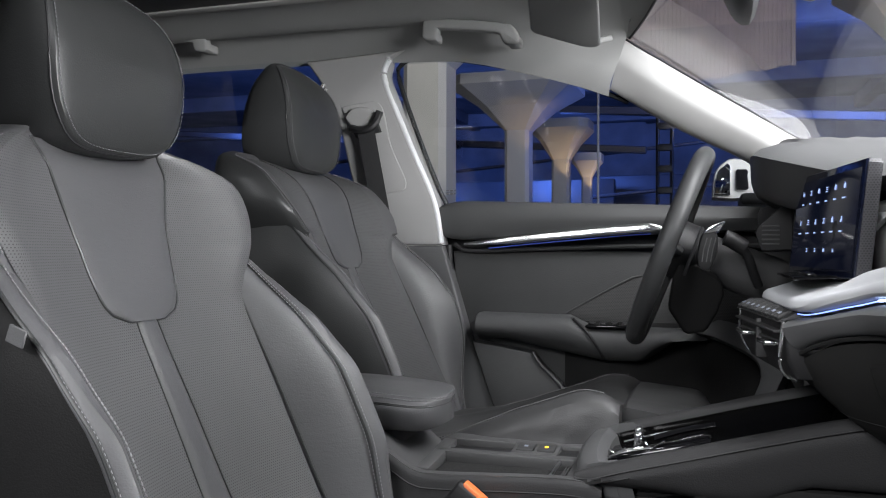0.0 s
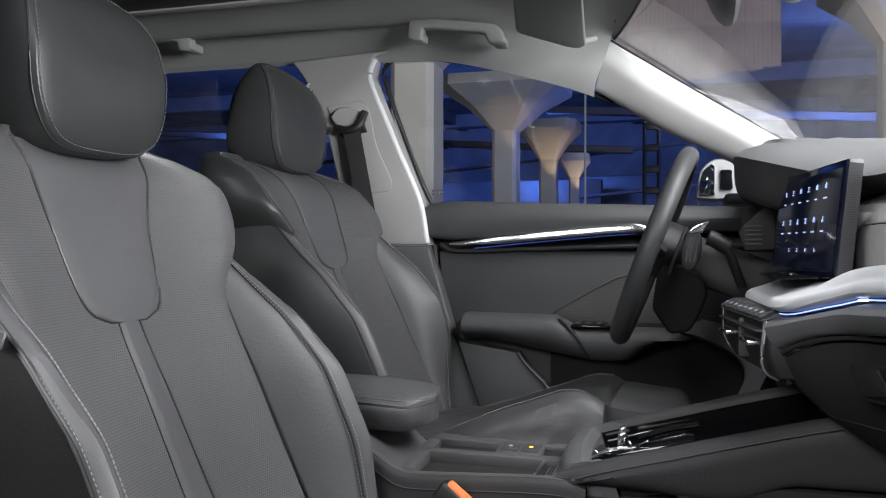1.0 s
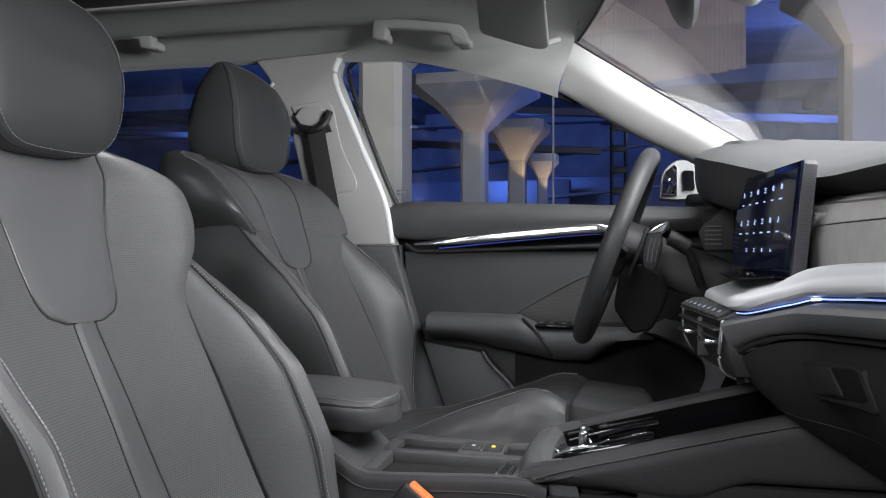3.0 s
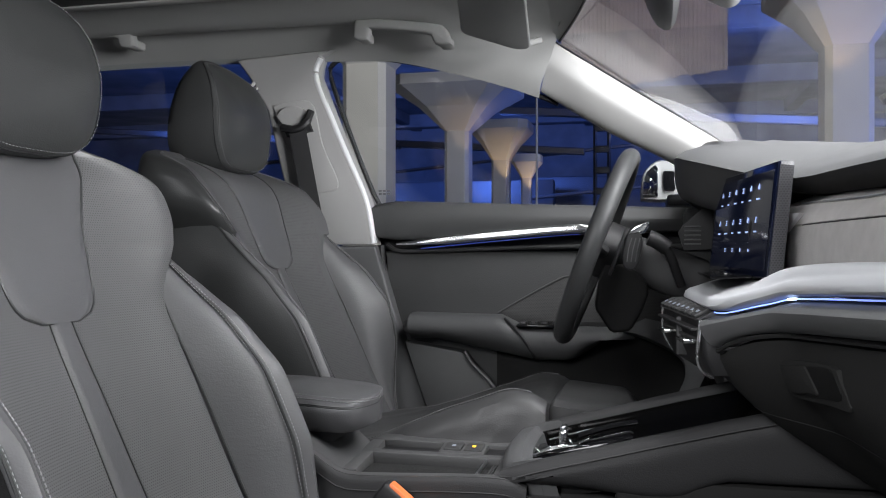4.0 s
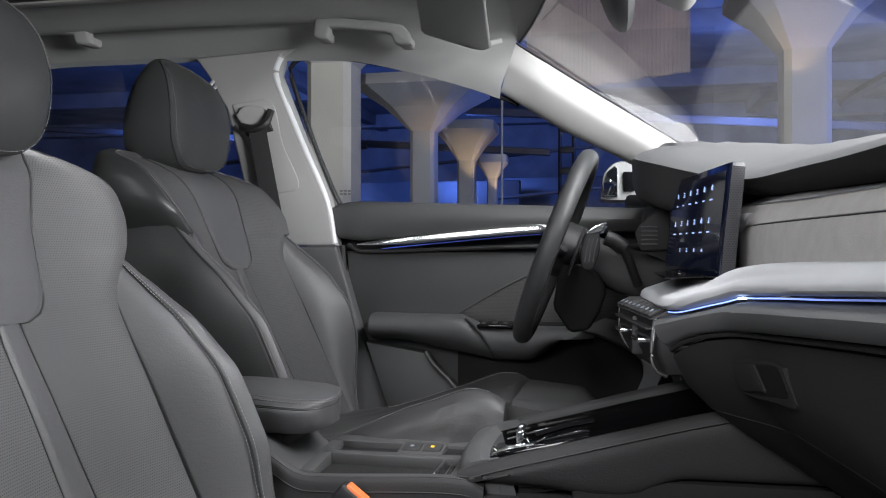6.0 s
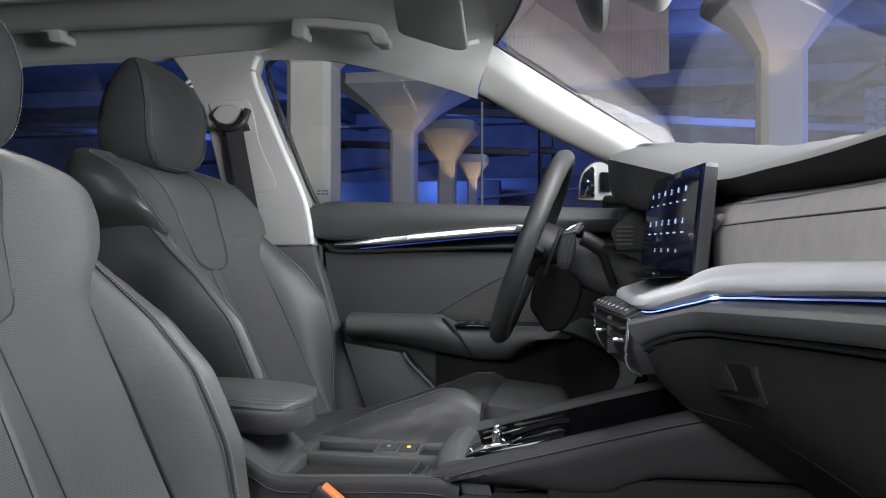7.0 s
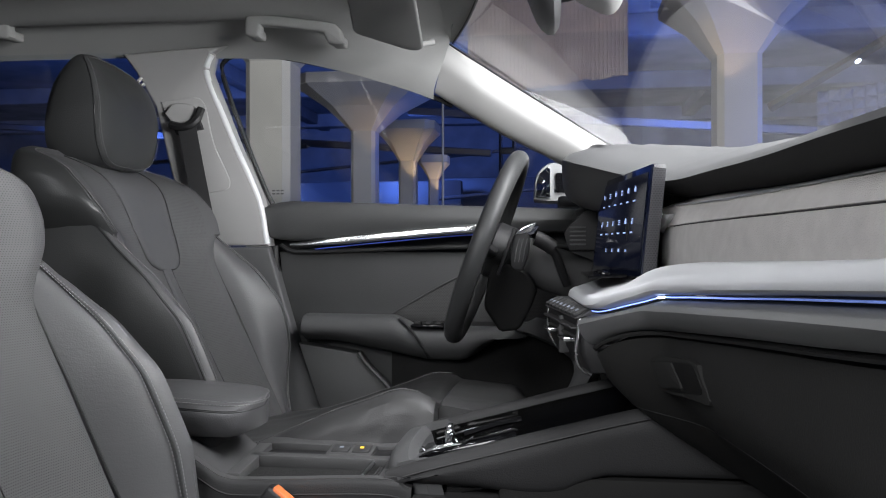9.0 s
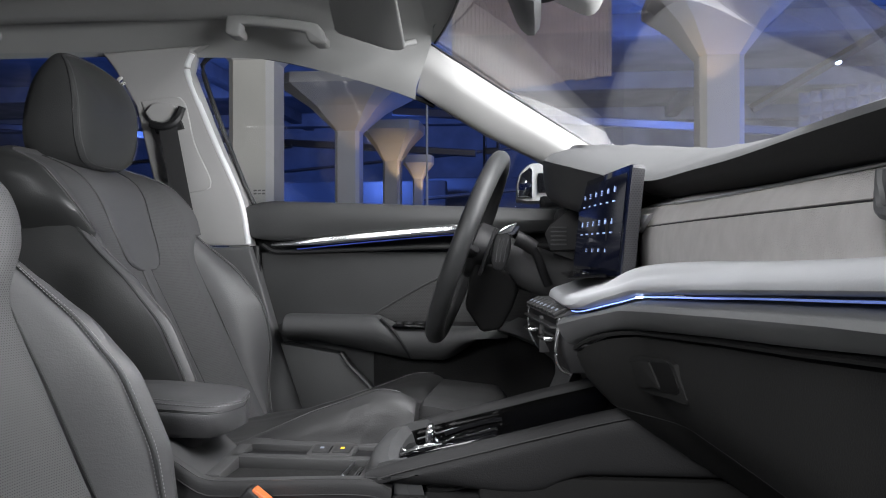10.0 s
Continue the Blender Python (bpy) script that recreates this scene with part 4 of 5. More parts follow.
part("belt_slot", slab([(-0.70, 1.245), (-0.63, 1.255), (-0.622, 1.235), (-0.69, 1.222)], lambda a, b, e: (a, 0.671 + e, b), 0.015, 0.003), BLACK, belt)
rows = []
for i in range(20):
    k = i / 19
    z = 1.24 - 0.42 * k
    x = -0.658 + 0.075 * k
    y = 0.664 - 0.004 * math.sin(math.pi * k) + 0.03 * k
    rows.append([(x - 0.024, y, z), (x, y - 0.0015, z), (x + 0.024, y, z), (x + 0.024, y + 0.0015, z), (x - 0.024, y + 0.0015, z)])
part("belt_webbing", grid(rows, True, True), WEB, belt, "black woven belt webbing")


def grab_handle(x0, x1, z0, z1, y):
    t = thing("grab_handle", "pale fold-down grab handle on the headliner", "grab handle", "grab handles", at=((x0 + x1) / 2, y, z0))
    w, fall = x1 - x0, z1 - z0
    shape = [(0.0, -0.040), (-0.004, -0.012), (0.004, 0.002), (0.07, 0.010), (0.80, 0.004), (0.95, -0.006), (1.0, -0.028), (1.01, -0.046), (0.86, -0.046), (0.82, -0.030), (0.74, -0.020), (0.22, -0.016), (0.17, -0.022), (0.155, -0.046), (0.03, -0.046)]
    part("grip", slab(smooth2([(x0 + w * a, z0 + fall * a + b) for a, b in shape], 60, True), lambda a, b, e: (a, y - 0.026 + e + 0.25 * (b - z0), b), 0.024, 0.007, 3), HEADLINER, t)
    for k in (0.08, 0.93):
        part("mount", box((x0 + w * k, y + 0.008, z0 + fall * k - 0.034), (0.030, 0.040, 0.022), 0.006, 3), HEADLINER, t)
    return t


grab_handle(-0.470, -0.236, 1.477, 1.449, 0.592)
grab_handle(-1.29, -1.058, 1.503, 1.492, 0.592)

visor = thing("sun_visor", "folded pale sun visor under the headliner", "sun visor", at=(-0.08, 0.40, 1.42))
part("visor_body", slab([(-0.125, 0.12), (-0.186, 0.455), (-0.184, 0.475), (-0.170, 0.492), (-0.098, 0.572), (-0.080, 0.583), (-0.062, 0.578), (-0.050, 0.56), (-0.002, 0.12)], lambda a, b, e: (a, b, 1.402 - 0.09 * (a + 0.185) - 0.05 * (b - 0.5) + e), 0.012, 0.005, 3), HEADLINER, visor)
part("visor_pivot", tube([(-0.065, 0.572, 1.398), (-0.030, 0.590, 1.410)], 0.007, 10), HEADLINER, visor)

rvm = thing("rear_view_mirror", "grey rear-view mirror on the windscreen", "mirror", at=(0.26, 0.05, 1.36))
rows = []
for y, g in ((-0.075, 0.6), (-0.06, 0.92), (0.05, 1.0), (0.135, 0.95), (0.155, 0.7)):
    o = smooth2([(0.19, 1.375), (0.215, 1.315), (0.237, 1.297), (0.252, 1.31), (0.252, 1.345), (0.235, 1.39)], 18, True)
    rows.append([(0.225 + (a - 0.225) * g, y, 1.345 + (b - 1.345) * g) for a, b in o])
part("mirror_housing", grid(rows, True, True), GREY, rvm)
part("mirror_stem", tube(spline([(0.245, 0.05, 1.34), (0.275, 0.045, 1.345), (0.29, 0.04, 1.37)], 8), 0.011, 8), BLACK, rvm)
part("sensor_cover", box((0.31, 0.03, 1.345), (0.085, 0.10, 0.05), 0.02, 3, Matrix.Rotation(radians(28), 3, "Y").to_4x4()), PILLAR, rvm)

# ---------------- dashboard ----------------
dash = thing("dashboard", "layered grey dashboard with woven fascia and light strip", "dashboard", kind="structure", at=(0.45, 0, 0.9))
# upper pad, from the driver's hood to the passenger's end
PAD = [(-0.94, 0.46, 1.020, 0.49, 1.026), (-0.80, 0.452, 1.022, 0.485, 1.029), (-0.65, 0.445, 1.026, 0.485, 1.033), (-0.50, 0.437, 1.026, 0.485, 1.039), (-0.35, 0.430, 1.031, 0.50, 1.053), (-0.2, 0.425, 1.036, 0.53, 1.072),
       (-0.1, 0.424, 1.039, 0.55, 1.086), (0.0, 0.406, 1.040, 0.555, 1.092), (0.08, 0.388, 1.050, 0.53, 1.090), (0.15, 0.352, 1.070, 0.47, 1.104), (0.21, 0.290, 1.088, 0.38, 1.118), (0.27, 0.264, 1.104, 0.32, 1.123),
       (0.40, 0.256, 1.118, 0.305, 1.135), (0.55, 0.262, 1.124, 0.305, 1.142), (0.66, 0.285, 1.118, 0.33, 1.138), (0.74, 0.32, 1.10, 0.36, 1.12)]
rows = []
for k in range(61):
    y = -0.94 + 1.68 * k / 60
    xe, ze, xc, zc = (sum(v) / 7 for v in zip(*[lerp_table(PAD, max(-0.94, min(0.74, y + (0.022 if y > 0.05 else 0.035) * j))) for j in range(-3, 4)]))
    d = Vector((xc - xe, 0, zc - ze))
    deep = 0.09 if y < 0.1 else 0.12
    drop = 0.036 if y < 0.1 else 0.028 + 0.06 * min(1, (y - 0.1) / 0.1)
    e = Vector((xe, y, ze))
    rows.append([e + Vector((deep + 0.1, 0, -drop - 0.03)), e + Vector((deep, 0, -drop)), e + Vector((0.030, 0, -0.024 - 0.3 * (drop - 0.028))), e + Vector((0.008, 0, -0.014)), e + Vector((0.0, 0, -0.004)), e + Vector((0.0, 0, 0.001)), e + d * 0.12 + Vector((-0.001, 0, 0.002)), e + d * 0.5 + Vector((-0.003, 0, 0.003)), e + d * 0.85 + Vector((-0.001, 0, 0.0015)), e + d, e + d + Vector((0.06, 0, 0.0)), Vector((0.85 - 0.25 * (y / 0.74) ** 2, y, 1.02))])
under, hood = [], []
for r in rows:
    e, y = r[5], r[5].y
    b = min(1.0, max(0.0, (y - 0.13) / 0.10))
    b = b * b * (3 - 2 * b)
    solid = [e + Vector(v) for v in ((0.20, 0, -0.098), (0.085, 0, -0.096), (0.022, 0, -0.088), (0.004, 0, -0.062), (0.0, 0, -0.006))]
    mixed = [p.lerp(q, b) for p, q in zip(r[:5], solid)]
    (under if y < 0.03 else hood).append(mixed)
under.append(hood[0])
# sheet under the overhang; its black stands for the shade there
part("pad_underside", grid(under), CARPET_SHADE, dash, "pad's underside, coloured black for the shade beneath it")
part("display_hood", grid([sm(r, 18) for r in hood]), DARK, dash, "dark grey hood round the driver's display")
part("upper_pad", grid([sm(r[4:], 24) for r in rows]), SOFT_PAD, dash, "grey soft upper pad overhanging the fascia")


def fascia_x(y):
    return lerp_table([(-0.94, 0.49), (-0.80, 0.475), (-0.5, 0.440), (-0.3, 0.418), (-0.1, 0.405), (0.3, 0.40)], y)[0]


def lip_x(y):
    return lerp_table([(-0.80, 0.425), (-0.5, 0.395), (-0.30, 0.370), (-0.24, 0.361), (-0.105, 0.288), (-0.09, 0.284), (0.1, 0.272), (0.216, 0.266), (0.25, 0.30), (0.3, 0.36)], y)[0]


def shelf_z(y):
    return lerp_table([(-0.94, 0.929), (-0.80, 0.9215), (-0.608, 0.912), (-0.5, 0.906), (-0.36, 0.899), (-0.30, 0.8955), (-0.24, 0.8920), (-0.19, 0.8815), (-0.105, 0.864), (0.216, 0.862), (0.3, 0.862)], y)[0]


def gap_z(y):
    return lerp_table([(-0.94, 0.885), (-0.82, 0.876), (-0.69, 0.866), (-0.57, 0.858), (-0.40, 0.846), (-0.287, 0.838), (-0.218, 0.833), (-0.172, 0.826), (-0.122, 0.810), (-0.09, 0.797), (0.0, 0.786)], y)[0]


ys = [-0.94 + 0.02 * k for k in range(62)]
rows = []
for y in ys:
    x = fascia_x(y)
    zt = lerp_table([(-0.8, 0.993), (-0.35, 0.992), (-0.1, 0.998), (0.3, 1.01)], y)[0]
    rows.append([(x + 0.07, y, zt + 0.02), (x + 0.024, y, zt), (x + 0.016, y, zt - 0.002), (x + 0.006, y, 0.978), (x + 0.0025, y, 0.9695), (x + 0.0045, y, 0.968), (x + 0.0022, y, 0.9665), (x, y, 0.95), (x, y, 0.92), (x + 0.006, y, 0.88)])
fascia = part("fascia", grid(rows), FABRIC, dash, "grey woven cloth fascia with a seam")
part("fascia_groove", tube([(fascia_x(y) + 0.0035, y, 0.968) for y in ys[:43]], 0.0008, 6), FLANK, fascia)
part("fascia_bead", tube([(fascia_x(y) + 0.018, y, lerp_table([(-0.8, 0.994), (-0.35, 0.993), (-0.1, 0.999), (0.3, 1.01)], y)[0]) for y in ys[:47]], 0.0016, 6), SATIN, fascia)
# silver shelf
rows = []
for y in ys:
    xl, z, xf = lip_x(y), shelf_z(y), fascia_x(y) + 0.004
    wide = max(0.02, xf - xl)
    zi = lerp_table([(-0.8, 0.930), (-0.3, 0.921), (-0.16, 0.914), (-0.105, 0.892), (0.22, 0.892), (0.3, 0.89)], y)[0]
    rows.append([(xf, y, zi), (xl + wide * 0.75, y, zi - 0.001), (xl + wide * 0.45, y, zi * 0.6 + (z + 0.012) * 0.4), (xl + min(0.02, wide * 0.25), y, z + 0.009), (xl + 0.006, y, z + 0.004), (xl + 0.001, y, z - 0.003), (xl, y, z - 0.007), (xl + 0.003, y, z - 0.011), (xl + 0.02, y, z - 0.013), (xf, y, z - 0.013)])
part("shelf", grid([sm(r, 30) for r in rows]), SHELF, dash, "satin silver-grey shelf")
# light line under it
led = [(lip_x(y) + 0.012, y, shelf_z(y) - 0.0160) for y in [-0.86 + 0.01 * k for k in range(106)]]
part("light_line", tube(led, 0.0009, 8), LED, dash, "glowing blue ambient light strip")
part("light_source", tube([(lip_x(y) + 0.011, y, shelf_z(y) - 0.0160) for y in (-0.258, -0.245, -0.234)], 0.0016, 8), LED_HOT, dash)
# lip under the light, then the glove compartment
rows = []
for y in ys[:43]:
    xl, z = lip_x(y), shelf_z(y)
    d, g = z - 0.0165, gap_z(y)
    rows.append([(xl + 0.06, y, d + 0.001), (xl + 0.02, y, d - 0.003), (xl + 0.006, y, d - 0.006), (xl - 0.006, y, d - 0.010), (xl - 0.011, y, d - 0.016), (xl - 0.010, y, (d + g) / 2), (xl - 0.003, y, g + 0.010), (xl + 0.005, y, g + 0.003), (xl + 0.016, y, g + 0.001), (xl + 0.06, y, g + 0.001)])
part("lower_lip", grid([sm(r, 24) for r in rows]), SOFT_PAD, dash)
rows = []
for y in [-0.94 + 0.02 * k for k in range(55)]:
    xl, z = lip_x(y), shelf_z(y)
    xg, g = xl + 0.018, gap_z(y)
    rows.append(sm([(xg + 0.02, y, g), (xg + 0.012, y, g - 0.005), (xg + 0.003, y, g - 0.009), (xg, y, g - 0.018), (xg + 0.001, y, 0.785), (xg + 0.014, y, 0.757), (xg + 0.040, y, 0.726), (xg + 0.075, y, 0.697), (xg + 0.142, y, 0.652), (xg + 0.22, y, 0.602), (xg + 0.38, y, 0.50)], 30))
glove = part("glove_box", grid(rows), GLOVE, dash, "dark grey glove compartment front")
gap = [-0.92 + 0.02 * k for k in range(44)]
part("glove_gap", tube([(lip_x(y) + 0.016, y, gap_z(y) - 0.003) for y in gap], 0.0032, 6), CARPET_SHADE, glove)
# pull: raised rim, flap that stands out, black plate for the finger pocket's shade


def on_glove(a, b, e):
    return (0.3635 + 0.19 * (-0.217 - a) + 0.18 * (0.80 - b) + e, a, b)


part("glove_handle_rim", slab(smooth2([(-0.212, 0.797), (-0.26, 0.806), (-0.372, 0.8135), (-0.386, 0.800), (-0.400, 0.773), (-0.345, 0.768), (-0.240, 0.760), (-0.224, 0.772)], 44, True), on_glove, 0.014, 0.0015), GLOVE, glove)
part("glove_handle_pocket", slab(smooth2([(-0.222, 0.794), (-0.30, 0.804), (-0.366, 0.811), (-0.376, 0.806), (-0.386, 0.783), (-0.343, 0.775), (-0.243, 0.766)], 36, True), lambda a, b, e: on_glove(a, b, e - 0.0012), 0.006, 0.0006), SIDE_BLACK, glove, "black plate for the shade in the finger pocket")
part("glove_handle", slab(smooth2([(-0.222, 0.794), (-0.26, 0.800), (-0.300, 0.8045), (-0.308, 0.799), (-0.326, 0.777), (-0.300, 0.773), (-0.243, 0.766)], 36, True), lambda a, b, e: on_glove(a, b, e - 0.0040), 0.008, 0.0025), GLOVE, glove, "charcoal pull flap")
part("glove_seam", tube([(lip_x(y) + 0.018 + 0.052, y, 0.7155) for y in gap[8:]], 0.0009, 6), DARK, glove)
# passenger air vent at the outer end
part("side_vent", box((0.475, -0.80, 0.972), (0.03, 0.07, 0.036), 0.008), BLACK, dash)
part("side_vent_ring", tube(spline([(0.462, -0.755, 0.985), (0.460, -0.757, 0.966), (0.459, -0.768, 0.957), (0.462, -0.82, 0.955)], 14), 0.004, 8), GREY, dash)
# driver's side: dark panel with the small display
part("driver_panel", box((0.42, 0.48, 0.93), (0.10, 0.50, 0.24), 0.02), BLACK, dash)
part("driver_lower_panel", box((0.40, 0.50, 0.74), (0.14, 0.48, 0.16), 0.03), DARK, dash)
part("driver_side_wing", box((0.365, 0.705, 1.005), (0.16, 0.06, 0.06), 0.02), GREY, dash)
part("driver_display", box((0.345, 0.40, 1.015), (0.012, 0.15, 0.075), 0.004, 2, Matrix.Rotation(radians(-10), 3, "Y").to_4x4()), GLOSS, dash)
part("fascia_corner", slab([(0.027, 0.989), (-0.141, 0.983), (-0.018, 0.96)], lambda a, b, e: (0.398 + e, a, b), 0.006, 0.001), CLIP, dash, "bright metal corner of the fascia")
part("display_cover", slab([(0.26, 0.966), (0.269, 0.981), (0.323, 1.029), (0.323, 0.935), (0.271, 0.933)], lambda a, b, e: (a, 0.300 + e, b), 0.012, 0.003), FLANK, dash, "dark ribbed cover of the driver's display")
for k in range(5):
    part("cover_rib", box((0.286, 0.299, 0.945 + 0.008 * k), (0.03, 0.003, 0.003), 0.001), GREY, dash)
kick = spline([(0.15, 0.69, 0.745), (0.20, 0.66, 0.735), (0.27, 0.60, 0.705), (0.285, 0.56, 0.67), (0.26, 0.50, 0.62), (0.235, 0.46, 0.575)], 20)
rows = [[p + Vector((0, 0.0, 0)), p + Vector((0.014, -0.006, 0.012)), p + Vector((0.05, 0.0, 0.03)), p + Vector((0.06, 0.06, 0.0)), p + Vector((0.0, 0.03, -0.01))] for p in kick]
part("footwell_trim", grid(rows, True, True), GREY, dash)
part("footwell_side", box((0.55, 0.60, 0.60), (0.42, 0.02, 0.36), 0.005), CARPET_SHADE, dash)
part("column_shroud", box((0.24, 0.385, 0.895), (0.18, 0.09, 0.09), 0.03, 4, Matrix.Rotation(radians(20), 3, "Y").to_4x4()), DARK, dash)

# ---------------- centre stack ----------------
stack = thing("centre_vents", "black centre air vents with chrome edges and button row", "air vent", at=(0.27, 0.05, 0.76))
part("vent_body", sheared(slab([(0.238, 0.838), (0.30, 0.842), (0.33, 0.80), (0.30, 0.757), (0.256, 0.757), (0.242, 0.785)], lambda a, b, e: (a, -0.088 + e, b), 0.29, 0.006)), BLACK, stack)
part("button_row", sheared(slab([(0.236, 0.836), (0.292, 0.845), (0.296, 0.853), (0.262, 0.853)], lambda a, b, e: (a - 0.004, -0.090 + e, b), 0.29, 0.003)), DARK, stack)
for k in range(8):
    y = -0.065 + 0.034 * k
    key = part("button", sheared(box((0.243, y, 0.846), (0.026, 0.028, 0.006), 0.002, 2, Matrix.Rotation(radians(-28), 3, "Y").to_4x4())), DARK, stack)
    part("button_mark", sheared(box((0.2385, y, 0.8475), (0.005, 0.007, 0.002), 0, 1, Matrix.Rotation(radians(-28), 3, "Y").to_4x4())), MARK, key)
for k in range(4):
    part("vent_slat", sheared(box((0.236 + 0.0085 * k, 0.055, 0.822 - 0.0165 * k), (0.018, 0.265, 0.004), 0.0015, 2)), DARK, stack)
part("vent_divider", sheared(box((0.240, 0.055, 0.800), (0.016, 0.006, 0.06), 0.002, 2)), DARK, stack)
for y, low in ((-0.086, [(0.235, 0.806), (0.234, 0.782), (0.240, 0.765), (0.254, 0.756)]), (0.20, [(0.237, 0.812), (0.240, 0.788), (0.252, 0.766), (0.268, 0.755)])):
    part("vent_chrome", sheared(tube(spline([(0.238, y, 0.837)] + [(a, y, b) for a, b in low], 18), 0.0026, 8)), CHROME, stack)
part("vent_foot_chrome", sheared(tube([(0.254, -0.086, 0.756), (0.262, 0.06, 0.7555), (0.268, 0.20, 0.755)], 0.0018, 8)), SATIN, stack)
for y in (-0.03, 0.12):
    part("vent_tab", sheared(box((0.230, y, 0.803), (0.020, 0.055, 0.007), 0.0025, 2)), CHROME, stack)

# ---------------- touch screen ----------------
A, B = Vector((0.367, -0.110, 0.0)), Vector((0.315, 0.225, 0.0))
across = (B - A).normalized()
lean = Vector((0.10, 0, 1)).normalized()
back = across.cross(lean).normalized()
back = back if back.x > 0 else -back


def on_screen(a, b, e):
    return A + across * a + lean * b + Vector((-0.005, 0, 0.895)) + back * e


scr = thing("touch_screen", "large tilted black touch screen with lit blue icons", "screen", at=(0.35, 0.06, 0.89))
W, H = (B - A).length, 0.162
part("housing", slab([(0, 0.006), (0.006, 0), (W - 0.006, 0), (W, 0.006), (W, H - 0.006), (W - 0.006, H), (0.006, H), (0, H - 0.006)], lambda a, b, e: on_screen(a, b, e + 0.002), 0.018, 0.002), BEZEL, scr, "knurled dark screen frame")
panel_glass = part("panel", slab([(0.002, 0.002), (W - 0.002, 0.002), (W - 0.002, H - 0.002), (0.002, H - 0.002)], lambda a, b, e: on_screen(a, b, e - 0.001), 0.004, 0.001), SCREEN, scr, "black glass panel")
part("backlight", slab([(0.012, 0.012), (W - 0.012, 0.012), (W - 0.012, H - 0.012), (0.012, H - 0.012)], lambda a, b, e: on_screen(a, b, e - 0.0016), 0.0004, 0), BACKLIGHT, scr, "dark blue lit display area")
icon_rng = random.Random(11)


def lit(a0, b0, w, h):
    return slab([(a0 - w, b0 - h), (a0 + w, b0 - h), (a0 + w, b0 + h), (a0 - w, b0 + h)], lambda a, b, e: on_screen(a, b, e - 0.0026), 0.0004, 0)


for b0, n in ((0.130, 6), (0.083, 6), (0.039, 4)):
    for k in range(n):
        a0 = 0.075 + 0.042 * k if n == 6 else 0.10 + 0.045 * k
        sign, size = icon_rng.randrange(4), (0.0043 if n == 6 else 0.003)
        if sign == 0:
            bits = [lit(a0, b0, size * 0.35, size), lit(a0 + size * 0.7, b0 - size * 0.5, size * 0.3, size * 0.4)]
        elif sign == 1:
            bits = [lit(a0, b0 + size * 0.7, size, size * 0.2), lit(a0, b0 - size * 0.7, size, size * 0.2), lit(a0 - size * 0.2, b0, size * 0.5, size * 0.25)]
        elif sign == 2:
            bits = [slab([(a0 - size, b0), (a0 - size * 0.4, b0 - size), (a0 + size * 0.5, b0 - size * 0.7), (a0 + size * 0.6, b0), (a0 + size * 0.3, b0 + size), (a0 - size * 0.2, b0 + size * 0.3)], lambda a, b, e: on_screen(a, b, e - 0.0026), 0.0004, 0)]
        else:
            bits = [lit(a0 - size * 0.6, b0, size * 0.25, size * 0.8), lit(a0 + size * 0.1, b0 + size * 0.2, size * 0.22, size), lit(a0 + size * 0.75, b0, size * 0.2, size * 0.6)]
        part("icon", merged(bits), ICON, panel_glass, "pale blue lit icon")
        if n == 6:
            part("caption_bar", lit(a0, b0 - 0.017, icon_rng.uniform(0.004, 0.008), 0.0011), ICON, panel_glass)
part("dock_line", lit(W / 2, 0.0525, W * 0.42, 0.0004), BACKLIGHT, panel_glass)
part("screen_stand", box((0.375, 0.06, 0.935), (0.05, 0.16, 0.09), 0.01), BLACK, scr)
part("screen_foot", slab([(0.292, -0.07), (0.345, -0.085), (0.34, 0.18), (0.288, 0.17)], lambda a, b, e: (a, b, 0.8935 + e + 0.05 * (a - 0.30)), 0.004, 0.001), GLOSS, scr, "glossy black slot below the screen")
part("foot_rail", box((0.318, 0.05, 0.899), (0.012, 0.20, 0.006), 0.002), GLOSS, scr)

# ---------------- steering wheel ----------------
wheel = thing("steering_wheel", "dark leather steering wheel seen from its side", "steering wheel", at=(0.107, 0.385, 0.94))
c = Vector((0.108, 0.385, 0.940))
up, lat = Vector((0.345, 0, 0.92)).normalized(), Vector((0, 1, 0))
fwd = Vector((up.z, 0, -up.x))
R = 0.187
part("rim", tube([c + up * (R * math.cos(f)) + lat * (R * math.sin(f)) for f in (2 * math.pi * k / 72 for k in range(72))], 0.0185, 14, True, up=tuple(fwd)), RIM_LEATHER, wheel, "dark leather rim")
hub = []
for d, r in ((-0.008, 0.030), (-0.002, 0.055), (0.012, 0.068), (0.045, 0.066), (0.07, 0.05)):
    hub.append([c + fwd * d + up * (r * 0.85 * math.cos(f)) + lat * (r * math.sin(f)) for f in (2 * math.pi * k / 32 for k in range(32))])
part("hub", grid(hub, True, True), BLACK, wheel)
for s, dz in ((1, 0.0), (-1, 0.0)):
    part("spoke", tube(spline([c + lat * (s * 0.055) + fwd * 0.012, c + lat * (s * 0.11) + fwd * 0.012 - up * 0.006, c + lat * (s * 0.175)], 8), 0.016, 10, flat=0.7), BLACK, wheel)
